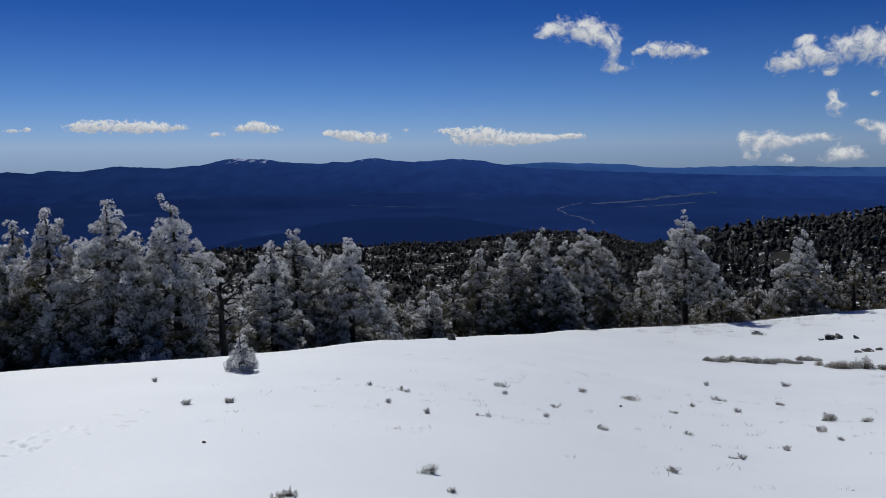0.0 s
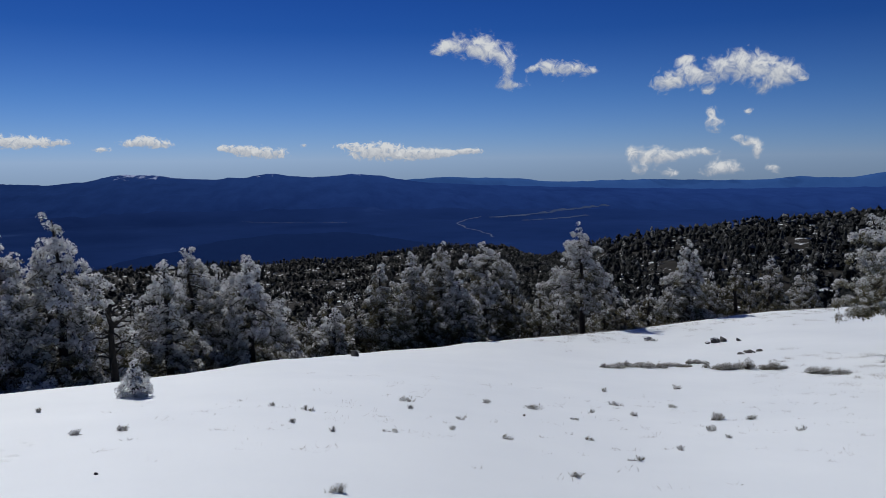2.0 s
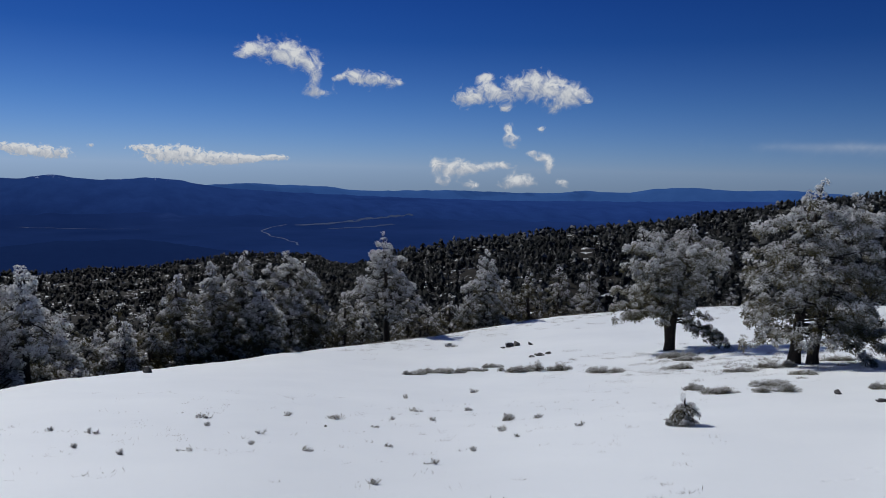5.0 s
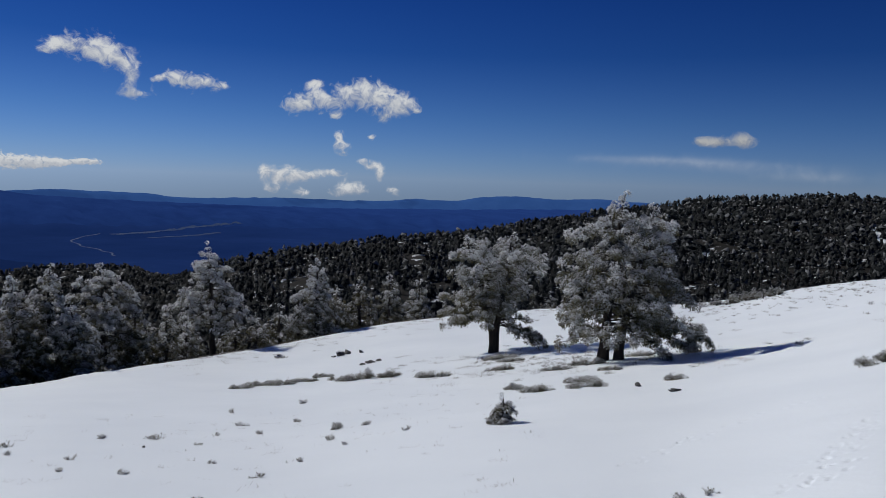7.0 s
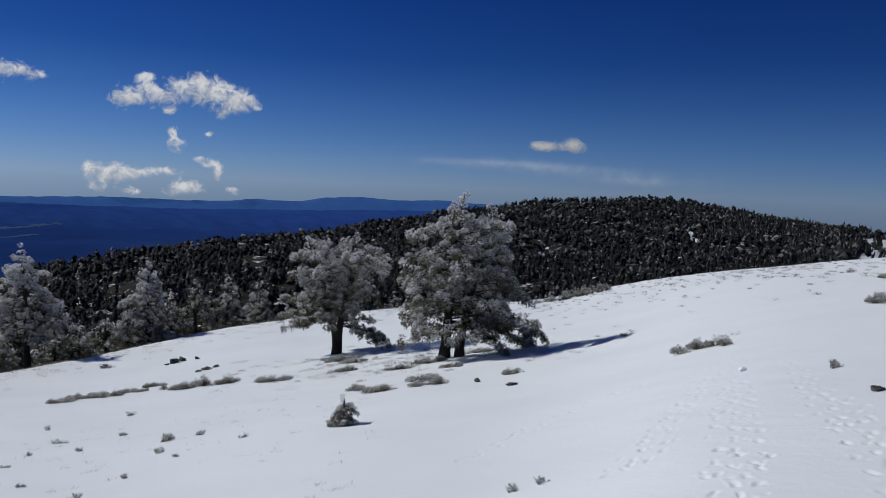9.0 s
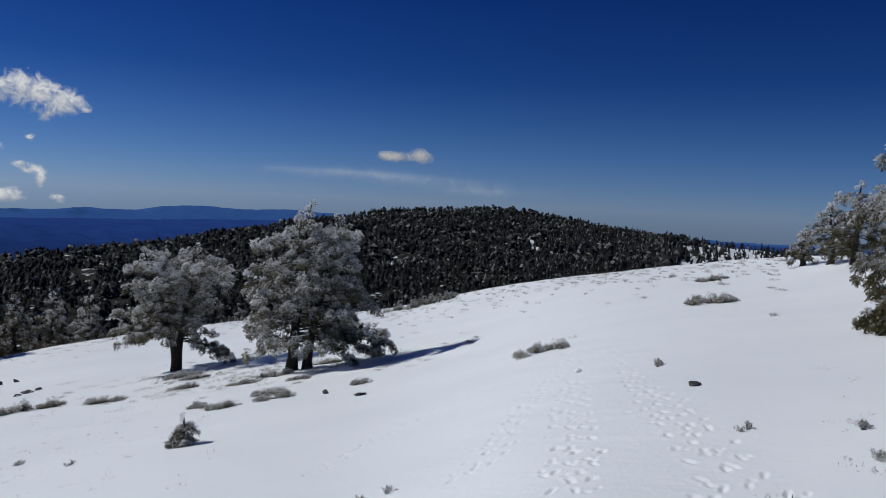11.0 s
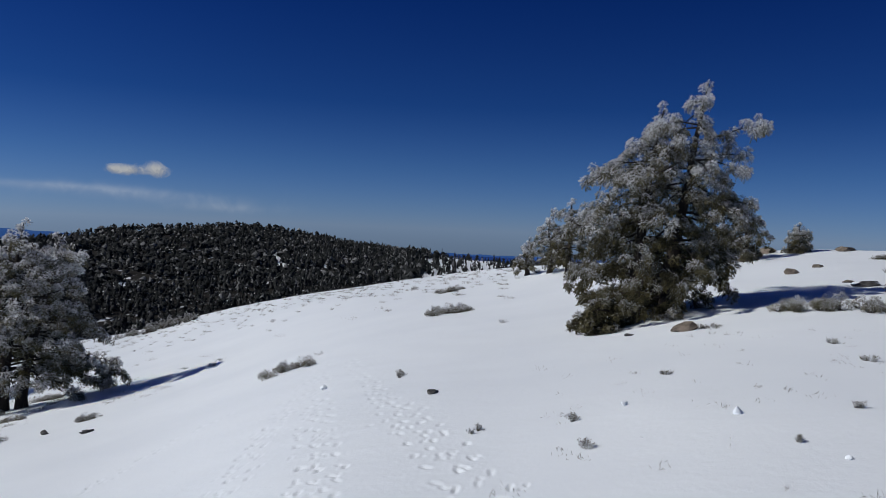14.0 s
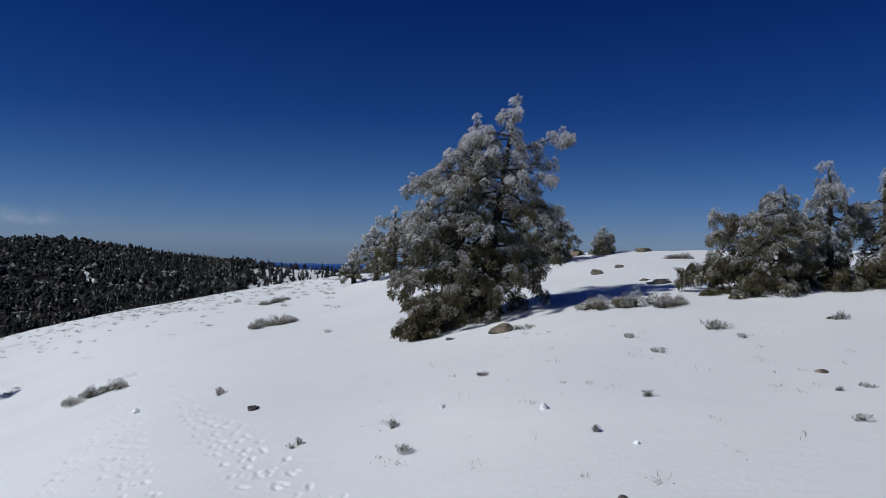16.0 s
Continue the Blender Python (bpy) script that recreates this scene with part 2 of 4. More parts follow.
    l.new(mx.outputs[0], n["Material Output"].inputs["Surface"])
    return m


CLOUD, VEIL = mat_cloud(), mat_cloud("thin_veil", 0.005, 0.45, 0.0, 1.7, 3)
CUMULUS, PALE_CLOUD = mat_cloud("low_cumulus", 0.03, 2.0, 0.6, 1.1), mat_cloud("grey_cloud", 0.012, 1.2, 0.4, 1.3, 6, 0.6)


# ---- the lie of the land, by compass bearing from the start of the walk ----
def curve(table, soft=2.0):
    """Smooth values for every degree of bearing from (bearing, value) knots."""
    b = np.arange(-180, 180, 0.5)
    k = sorted(table)
    xs, ys = [p[0] for p in k], [p[1] for p in k]
    v = np.interp(b, xs, ys, period=360)
    ker = np.exp(-0.5 * (np.arange(-12, 13) / (2 * soft)) ** 2)
    v = np.convolve(np.concatenate([v[-12:], v, v[:12]]), ker / ker.sum(), "valid")
    return lambda az: np.interp(az, b, v, period=360)


# rim of the snow field: its elevation seen from the eye, its distance, and the hollow of the slope before it
RIM_EL = curve([(-60, -13), (-31, -14.6), (-16, -15.3), (-7, -14.8), (5, -14.4), (15, -13.5), (21.5, -12.8), (28, -11.5), (32, -10.7), (40, -9.7),
                (48, -8.8), (55, -8.15), (60, -6.75), (65, -5.55), (72, -4.3), (82, -2.5), (90, -1.75), (95, -1.15), (99, -0.55), (104, 0.0), (112, 0.2), (140, 0.7), (-140, 0), (-90, -9)])
RIM_D = curve([(-60, 22), (-16, 21), (-7, 28), (5, 38), (15, 48), (21.5, 58), (28, 66), (40, 70), (55, 65), (72, 58), (82, 50), (88, 42), (93, 40), (99, 38), (104, 37), (112, 36), (125, 34), (-90, 22)])
HOLLOW = curve([(-60, 0), (-16, 0), (5, 0.0006), (15, 0.0015), (28, 0.0017), (40, 0.0016), (48, 0.0014), (55, 0.0017), (62, 0.0018), (67, 0.001), (72, 0.0006), (82, 0.0013), (90, 0.0018), (94, 0.0014), (99, 0.0014), (104, 0.0011), (112, 0.001), (140, 0.0008), (-90, 0)])
FALL = curve([(-90, 0.3), (60, 0.3), (75, 0.16), (90, 0.12), (130, 0.1), (-150, 0.1)])
# wooded crest behind the field, dark hills lower down, the main range and the faint ridges behind it
CREST_EL = curve([(-120, -9), (-25, -8.0), (-19, -7.7), (-10, -7.65), (0.7, -7.6), (3.7, -7.1), (7, -6.75), (9.2, -6.6), (11.7, -6.7), (13.6, -7.3), (15, -7.9), (16, -7.5), (18, -6.9), (20, -6.5), (21.5, -6.1), (25.5, -5.4), (28, -5.1), (34, -4.4),
                  (42.5, -3.05), (48, -1.9), (54, -0.9), (59, -0.5), (62.5, -0.35), (68, -1.0), (74, -1.75), (79, -2.2), (82, -2.3), (90, -2.4), (130, -3)], 0.8)
CREST_D = curve([(-120, 700), (-25, 720), (-5, 800), (12, 900), (16, 700), (19, 520), (26, 520), (36, 580), (46, 660), (63, 780), (75, 850), (84, 900), (130, 900)])
HILL_EL = curve([(-60, -8.5), (-25, -8.2), (-17.5, -7.4), (-13, -6.35), (-8, -5.55), (-3.5, -5.15), (1, -5.25), (5, -6.0), (9, -6.5), (14, -7.5), (25, -8.5), (90, -8)])
RANGE_EL = curve([(-80, -2), (-33, -1.7), (-30.3, -1.63), (-29.6, -1.54), (-28.6, -1.78), (-27.5, -1.51), (-25.6, -1.67), (-24.2, -1.47), (-22.9, -1.30), (-22.0, -1.44), (-19.4, -1.53), (-18.8, -1.34), (-17.9, -1.43), (-15.9, -0.90), (-13.1, -0.97), (-11.9, -1.20), (-9.2, -1.40), (-8.0, -1.20), (-7.3, -1.34), (-6.1, -1.10), (-5.2, -0.94), (-4.0, -1.16), (-2.9, -1.30), (-1.0, -1.27), (0.7, -1.08), (2.9, -1.22), (4.1, -1.48), (5.8, -1.75), (11, -2.05), (20, -2.3), (28, -2.35), (36, -2.2), (43, -1.95), (50, -1.8), (90, -2)], 0.35)
RIDGE_EL = curve([(-80, -2), (-30, -1.9), (2, -1.9), (5.0, -1.49), (7.9, -1.30), (10.0, -1.39), (11.6, -1.44), (13.7, -1.45), (14.9, -1.69), (17.2, -1.74), (19.5, -1.65), (22.5, -1.57), (28.7, -1.65), (31.0, -1.59), (32.7, -1.35), (34.7, -1.46), (36.4, -1.41), (37.2, -1.12), (40.3, -0.92), (42.5, -1.05), (42.6, -1.09), (44.6, -1.06), (46.3, -0.94), (55, -1.4), (80, -1.75), (120, -1.7)], 0.35)
VALLEY_Z = -215.0


def tan(deg):
    return np.tan(np.radians(deg))


def wave(x, y, size, seed):
    """Cheap smooth relief between -1 and 1 from crossed waves."""
    rng = np.random.RandomState(seed)
    v = 0
    for k in range(5):
        a, ph = rng.uniform(0, 6.28), rng.uniform(0, 6.28)
        f = rng.uniform(0.6, 1.6) / size
        v = v + np.sin((x * np.cos(a) + y * np.sin(a)) * 6.283 * f + ph + 1.7 * np.sin((x * np.sin(a) - y * np.cos(a)) * 3.1 * f))
    return v / 5


def lie(az):
    """Slope and hollow of the open snow towards each bearing."""
    d, k = RIM_D(az), HOLLOW(az)
    return tan(RIM_EL(az)) + EYE / d - k * d, k


BEARINGS = np.arange(-180, 180, 0.5)
BROAD = np.exp(-0.5 * (np.arange(-56, 57) / 14.0) ** 2)
EVEN = [np.convolve(np.concatenate([v[-56:], v, v[:56]]), BROAD / BROAD.sum(), "valid") for v in lie(BEARINGS)]


# the plain that the walker stands on: the first harmonic of the slopes all round
PLAIN = [2 * np.mean(EVEN[0] * np.sin(np.radians(BEARINGS))), 2 * np.mean(EVEN[0] * np.cos(np.radians(BEARINGS)))]


def field(az, r):
    """Height of the open snow above the eye's level, inside its rim: even underfoot, true to each bearing farther out."""
    s, k = lie(az)
    s0, k0 = np.interp(az, BEARINGS, EVEN[0], period=360), np.interp(az, BEARINGS, EVEN[1], period=360)
    d = RIM_D(az)
    u = np.clip((r - 0.35 * d) / (0.55 * d), 0, 1)
    u = u * u * (3 - 2 * u)
    flat = PLAIN[0] * np.sin(np.radians(az)) + PLAIN[1] * np.cos(np.radians(az))
    n = np.clip((r - 1.0) / 5.0, 0, 1)
    s0 = flat + (s0 - flat) * n * n * (3 - 2 * n)
    return -EYE + (s0 + (s - s0) * u) * r + (k0 + (k - k0) * u) * r * r


def land(x, y):
    """Ground height, with 0 under the first step."""
    x, y = np.asarray(x, float), np.asarray(y, float)
    r = np.hypot(x, y)
    az = np.degrees(np.arctan2(x, y))
    d = RIM_D(az)
    zr = d * tan(RIM_EL(az))
    inner = field(az, np.minimum(r, d))
    cr = CREST_D(az)
    crest = cr * tan(CREST_EL(az))
    knots_r = [d, d + 5, d + 40, cr * 0.35 + 60, cr, cr * 1.35, 0 * d + 1300, 0 * d + 1600, 0 * d + 2750, 0 * d + 3900, 0 * d + 4250, 0 * d + 4500, 0 * d + 4800]
    low = np.minimum(-130.0, crest - 60)
    mid_r = cr * 0.35 + 60
    mid = np.minimum(zr - 45 * (FALL(az) * 0.35 - tan(RIM_EL(az))), np.minimum(crest * 0.5 + mid_r * tan(RIM_EL(az) - 3.0) * 0.5, mid_r * tan(RIM_EL(az) - 2.0)))
    hill = 1300 * tan(HILL_EL(az) + 0.14 * wave(az, 0 * az, 5.0, 31) + 0.07 * wave(az, 0 * az, 1.6, 32))
    knots_z = [zr, zr - 5 * (FALL(az) * 0.15 - tan(RIM_EL(az))), zr - 40 * (FALL(az) * 0.35 - tan(RIM_EL(az))), mid, crest, low, hill, 0 * d + VALLEY_Z, 0 * d + VALLEY_Z, 3900 * tan(RANGE_EL(az)), 3900 * tan(RANGE_EL(az)) - 80, 4500 * tan(RIDGE_EL(az)), 4500 * tan(RIDGE_EL(az)) - 150]
    z = inner.copy()
    for i in range(len(knots_r) - 1):
        r0, r1, z0, z1 = knots_r[i], knots_r[i + 1], knots_z[i], knots_z[i + 1]
        u = np.clip((r - r0) / np.maximum(r1 - r0, 1e-6), 0, 1)
        z = np.where(r > r0, z0 + (z1 - z0) * u, z)
    far = np.clip((r - 2700) / 500, 0, 1)
    z = z + far * np.clip((3850 - r) / 600, 0, 1) * (26 * (0.5 - np.abs(wave(az * 60, r * 0.3, 260, 3))) + 14 * (0.5 - np.abs(wave(az * 60, r * 0.5, 90, 6))) + 5 * wave(x, y, 45, 8)) + far * (3.0 * wave(x, y, 150, 5) + 2.2 * wave(x, y, 38, 9))
    z = z + np.clip((r - d - 5) / 60, 0, 1) * np.clip((1300 - r) / 500, 0, 1) * 2.0 * wave(x, y, 90, 7)
    z = z + np.clip((r - 3) / 6, 0, 1) * np.clip((90 - r) / 20, 0, 1) * (0.06 * wave(x, y, 9, 11) * np.clip(r / 25, 0, 1) + 0.012 * wave(x, y, 2.2, 13))
    return z + EYE


def spot(az, r):
    return r * math.sin(radians(az)), r * math.cos(radians(az))


def on_ground(x, y):
    return float(land(np.array([x]), np.array([y]))[0])


def link_mesh(name, verts, faces, mats, index=None, smooth=False):
    me = bpy.data.meshes.new(name)
    me.from_pydata([], [], []) if verts is None else None
    verts, faces = np.asarray(verts, np.float32), np.asarray(faces, np.int32)
    me.vertices.add(len(verts))
    me.vertices.foreach_set("co", verts.ravel())
    n, k = faces.shape
    me.loops.add(n * k)
    me.loops.foreach_set("vertex_index", faces.ravel())
    me.polygons.add(n)
    me.polygons.foreach_set("loop_start", np.arange(n, dtype=np.int32) * k)
    for m in mats:
        me.materials.append(m)
    if index is not None:
        me.polygons.foreach_set("material_index", np.asarray(index, np.int32))
    me.polygons.foreach_set("use_smooth", np.full(n, smooth))
    me.update(calc_edges=True)
    return new(name, me)


# walkers' tracks across the snow: lines of steps
TRACKS = [
    [(8.20, 6.41), (9.83, 6.95), (11.25, 7.10), (12.98, 7.45), (13.91, 7.15), (14.86, 6.72)],
    [(7.04, 3.37), (8.39, 3.76), (9.88, 4.11), (12.05, 4.70), (14.38, 5.42), (17.84, 6.48), (20.09, 6.97)],
    [(7.30, 3.18), (8.69, 3.70), (10.58, 4.32), (13.22, 5.15)],
    [(6.19, 1.80), (7.43, 2.35), (9.39, 3.19), (11.57, 4.01), (14.51, 5.06), (17.44, 6.14)],
    [(6.15, 1.55), (7.89, 2.27), (9.98, 3.16), (12.81, 4.26)],
    [(6.16, 0.04), (7.18, 0.50), (8.61, 1.15), (10.33, 1.96), (12.54, 3.13), (15.66, 4.65), (18.83, 6.01)],
    [(6.15, 0.52), (7.21, 0.90), (8.78, 1.59), (10.70, 2.44), (13.00, 3.49)],
    [(-5.01, 8.17), (-5.29, 9.05), (-4.94, 9.49), (-4.82, 10.02), (-4.50, 10.56), (-4.40, 11.40)],
    [(-4.73, 7.84), (-4.77, 8.37), (-4.66, 9.08), (-4.34, 9.63), (-4.16, 10.24)],
    [(35.59, -8.3), (33.99, -8.35), (27.4, -8), (22.38, -7.62), (17.09, -8.03)],
    [(35.59, -7.77), (33.58, -9), (28.77, -8.4)],
]


def footprints(x, y):
    """Boot prints along each track: long sharp-edged hollows on both sides of the line, scuffed, with snow thrown up before them."""
    rng = np.random.RandomState(5)
    dz = np.zeros_like(x)
    for number, line in enumerate(TRACKS):
        deep = 3.6 if number in (7, 8) else 1.5 if number == 0 else 0.9
        p = np.array(line)
        seg = np.linalg.norm(np.diff(p, axis=0), axis=1)
        cum = np.concatenate([[0], np.cumsum(seg)])
        s, left = 0.0, 1
        while s < cum[-1] - 0.3:
            c0 = np.array([np.interp(s, cum, p[:, 0]), np.interp(s, cum, p[:, 1])])
            n = np.array([np.interp(s + 0.3, cum, p[:, 0]), np.interp(s + 0.3, cum, p[:, 1])]) - c0
            a0 = math.atan2(n[1], n[0])
            c0 = c0 + np.array([-math.sin(a0), math.cos(a0)]) * (0.1 * left + rng.normal(0, 0.04))
            near = (np.abs(x - c0[0]) < 0.6) & (np.abs(y - c0[1]) < 0.6)
            xs, ys = x[near], y[near]
            d = np.zeros_like(xs)
            for k in range(rng.randint(1, 4)):
                c = c0 + rng.normal(0, 0.02 + 0.07 * (k > 0), 2)
                a = a0 + rng.normal(0, 0.25 + 0.3 * (k > 0))
                long, thin = (rng.uniform(0.07, 0.12), rng.uniform(0.022, 0.036)) if k == 0 else (rng.uniform(0.03, 0.07), rng.uniform(0.018, 0.03))
                u = ((xs - c[0]) * math.cos(a) + (ys - c[1]) * math.sin(a)) / long
                v = (-(xs - c[0]) * math.sin(a) + (ys - c[1]) * math.cos(a)) / thin
                d += deep * (-rng.uniform(0.010, 0.024) * np.exp(-(u * u + v * v) ** 2.5) + 0.005 * np.exp(-((u - 1.2) / 0.35) ** 2 - v * v) + 0.004 * np.exp(-u * u - ((np.abs(v) - 1.5) / 0.5) ** 2))
            dz[near] += d
            s += rng.uniform(0.2, 0.42)
            left = -left
    return dz


def bare_patch(az, r, z):
    """Treeless snow patches on the wooded hill."""
    el = np.degrees(np.arctan2(z - EYE, r))
    a = (np.abs(az - 64.9 + 0.9 * (el + 2.7) + 0.14 * np.sin(el * 17)) < 0.3 + 0.12 * np.sin(el * 9)) & (np.abs(el + 2.7) < 0.5 + 0.15 * np.sin(az * 13))
    b = (np.abs(az - 60.2) < 0.8) & (np.abs(el + 4.3) < 0.12)
    c = (np.abs(az - 69.0) < 0.7) & (np.abs(el + 3.2) < 0.12)
    d = (np.abs(az - 54.5) < 0.9) & (np.abs(el + 5.0) < 0.12)
    return (r > 90) & (a | b | c | d)


def build_ground():
    fine = np.concatenate([np.arange(-40, -34, 0.36), np.arange(-34, -14, 0.22), np.arange(-14, 50, 0.36), np.arange(50, 106, 0.17), np.arange(106, 124, 0.36)])
    rough = np.arange(126, 318, 4.0)
    az = np.concatenate([fine, rough])
    r = np.concatenate([[0.001, 0.6, 1.2, 1.8, 2.4, 3.0], np.geomspace(3.8, 24, 330), np.geomspace(24.2, 80, 90), np.geomspace(82, 3600, 115), np.arange(3630, 4800, 45)])
    A, R = np.meshgrid(az, r)
    X, Y = R * np.sin(np.radians(A)), R * np.cos(np.radians(A))
    Z = land(X, Y)
    Z = Z + footprints(X, Y)
    nr, na = A.shape
    v = np.stack([X, Y, Z], -1).reshape(-1, 3)
    i, j = np.meshgrid(np.arange(nr - 1), np.arange(na), indexing="ij")
    j2 = (j + 1) % na
    q = np.stack([i * na + j, i * na + j2, (i + 1) * na + j2, (i + 1) * na + j], -1).reshape(-1, 4)[:, ::-1]
    rc, ac = R[:-1].ravel(), A[:-1].ravel()
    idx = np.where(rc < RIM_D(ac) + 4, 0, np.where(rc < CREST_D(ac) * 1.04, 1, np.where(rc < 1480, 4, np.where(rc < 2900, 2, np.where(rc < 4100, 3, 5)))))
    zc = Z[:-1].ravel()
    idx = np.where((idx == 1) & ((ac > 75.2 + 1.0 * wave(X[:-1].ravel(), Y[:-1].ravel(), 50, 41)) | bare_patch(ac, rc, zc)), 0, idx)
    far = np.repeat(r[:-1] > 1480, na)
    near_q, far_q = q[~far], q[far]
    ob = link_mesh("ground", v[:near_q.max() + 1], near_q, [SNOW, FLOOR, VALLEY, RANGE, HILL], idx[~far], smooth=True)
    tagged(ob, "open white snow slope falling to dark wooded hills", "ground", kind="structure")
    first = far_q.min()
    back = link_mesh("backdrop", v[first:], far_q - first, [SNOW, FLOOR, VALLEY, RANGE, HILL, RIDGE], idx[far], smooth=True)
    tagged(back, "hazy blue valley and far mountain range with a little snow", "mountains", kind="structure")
    return ob




# ---- frosted trees ----
def tube(pts, radii, sides=7):
    """Tapered tube along a line: vertices and quads."""
    pts, radii = np.asarray(pts, float), np.asarray(radii, float)
    t = np.gradient(pts, axis=0)
    t /= np.linalg.norm(t, axis=1)[:, None] + 1e-9
    ref = np.where(np.abs(t[:, 2:3]) > 0.9, [[1.0, 0, 0]], [[0, 0, 1.0]])
    a = np.cross(t, ref)
    a /= np.linalg.norm(a, axis=1)[:, None] + 1e-9
    b = np.cross(t, a)
    th = np.linspace(0, 2 * np.pi, sides, endpoint=False)
    v = pts[:, None] + radii[:, None, None] * (np.cos(th)[None, :, None] * a[:, None] + np.sin(th)[None, :, None] * b[:, None])
    n = len(pts)
    i, j = np.meshgrid(np.arange(n - 1), np.arange(sides), indexing="ij")
    j2 = (j + 1) % sides
    f = np.stack([i * sides + j, i * sides + j2, (i + 1) * sides + j2, (i + 1) * sides + j], -1).reshape(-1, 4)
    return v.reshape(-1, 3), f


def join(pieces):
    vs, fs, o = [], [], 0
    for v, f in pieces:
        vs.append(v)
        fs.append(f + o)
        o += len(v)
    return np.vstack(vs), np.vstack(fs)


def blades(rng, base, d, length, width):
    """One thin leaf-shaped quad for every base point and direction."""
    m = len(base)
    d = d / (np.linalg.norm(d, axis=1)[:, None] + 1e-9)
    side = np.cross(d, rng.normal(size=(m, 3)))
    side /= np.linalg.norm(side, axis=1)[:, None] + 1e-9
    w = (width * rng.uniform(0.6, 1.4, m))[:, None]
    tip = base + d * length[:, None]
    mid = base + d * (length * 0.55)[:, None]
    v = np.stack([base, mid + side * w, tip, mid - side * w], 1).reshape(-1, 3)
    return v, np.arange(m * 4).reshape(-1, 4)


def brushes(rng, pos, axis, size, coat, tips, droop, wide):
    """Brushes of hanging needles at the ends of shoots: vertices, triangles and the share of rime on every vertex."""
    n = len(pos)
    ax = axis / (np.linalg.norm(axis, axis=1)[:, None] + 1e-9) + np.array([0, 0, -0.5 * droop])
    ax /= np.linalg.norm(ax, axis=1)[:, None] + 1e-9
    m = n * tips
    p, q, sz, ct = np.repeat(pos, tips, 0), np.repeat(ax, tips, 0), np.repeat(size, tips), np.repeat(coat, tips)
    where = rng.uniform(-0.5, 0.35, m)
    spread = rng.normal(size=(m, 3))
    d = q * rng.uniform(0.2, 1.1, m)[:, None] + spread * 0.8 + np.array([0, 0, -0.75 * droop])
    d /= np.linalg.norm(d, axis=1)[:, None] + 1e-9
    base = p + q * (where * sz)[:, None] + rng.normal(0, 0.05, (m, 3)) * sz[:, None]
    side = np.cross(d, rng.normal(size=(m, 3)))
    side /= np.linalg.norm(side, axis=1)[:, None] + 1e-9
    length = sz * rng.uniform(0.16, 0.42, m)
    w = (wide * rng.uniform(0.5, 1.4, m))[:, None]
    tip = base + d * length[:, None] + np.array([0, 0, -1.0]) * (0.2 * droop * length)[:, None]
    root = base - d * (0.1 * length)[:, None]
    v = np.stack([root + side * w, root - side * w, tip], 1).reshape(-1, 3)
    # the tips carry most of the rime
    c = (ct[:, None] * rng.uniform(0.55, 1.35, (m, 1)) * np.array([0.45, 0.45, 1.7])).reshape(-1)
    f = np.arange(m * 3).reshape(-1, 3)
    return v, f, c


def part(name, verts, faces, mat, parent, label="", index=None):
    ob = link_mesh(name, verts, faces, mat if isinstance(mat, list) else [mat], index, smooth=name in ("trunk", "limb", "crown"))
    ob.parent = parent
    if label:
        ob["label"] = label
    return ob


FIR = ((0, 1.5), (0.25, 1.75), (0.5, 1.5), (0.7, 1.1), (0.85, 0.5), (0.93, 0.3), (1, 0.12))
SPIRE = ((0, 1.85), (0.3, 1.85), (0.5, 1.4), (0.68, 0.95), (0.8, 0.5), (0.88, 0.32), (0.94, 0.36), (1, 0.12))
ROUND = ((0, 1.2), (0.2, 1.8), (0.5, 2.0), (0.75, 1.5), (0.9, 0.9), (1, 0.3))


def mops(rng, pos, axis, size, coat, tips, droop, wide, plates=1.0):
    """Round mops of needles at the ends of twigs, thickened by rime towards their ends: palest outside and above, olive
    inside and below, partly as painted shading.
    """
    n = len(pos)
    ax = axis / (np.linalg.norm(axis, axis=1)[:, None] + 1e-9)
    m = n * tips
    p, q, sz, ct = np.repeat(pos, tips, 0), np.repeat(ax, tips, 0), np.repeat(size, tips), np.repeat(coat, tips)
    d = q * rng.uniform(-0.1, 0.7, m)[:, None] + rng.normal(size=(m, 3)) * 0.6 + np.array([0, 0, 0.1])
    d /= np.linalg.norm(d, axis=1)[:, None] + 1e-9
    length = sz * rng.uniform(0.32, 0.48, m)
    base = p - q * (0.08 * sz)[:, None] + d * (0.1 * sz)[:, None]
    side = np.cross(d, rng.normal(size=(m, 3)))
    side /= np.linalg.norm(side, axis=1)[:, None] + 1e-9
    w = (wide * rng.uniform(0.5, 1.4, m))[:, None]
    fall = np.array([0, 0, -1.0]) * (droop * length * rng.uniform(0.4, 1.3, m))[:, None]
    tip = base + d * length[:, None] + fall
    v = np.stack([base, tip + side * w, tip - side * w - d * (0.2 * length)[:, None]], 1)
    # every other one is a plate of rime that closes the mop's outside
    turn = np.cross(d, side)
    heart = base + d * (0.62 * length)[:, None] + 0.5 * fall
    big = (plates * sz * rng.uniform(0.08, 0.16, m))[:, None]
    lift = d * (sz * rng.normal(0, 0.05, m))[:, None]
    plate = np.stack([heart + side * big + lift, heart - side * 0.6 * big + turn * 0.9 * big - lift, heart - side * 0.5 * big - turn * big], 1)
    v = np.where((np.arange(m) % 2 == 0)[:, None, None], plate, v).reshape(-1, 3)
    # besides rime, the coat paints shading: upward needles paler, roots and undersides darker
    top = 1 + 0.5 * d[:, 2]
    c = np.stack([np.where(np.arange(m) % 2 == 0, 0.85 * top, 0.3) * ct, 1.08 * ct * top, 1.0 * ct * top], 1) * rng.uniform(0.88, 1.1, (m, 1))
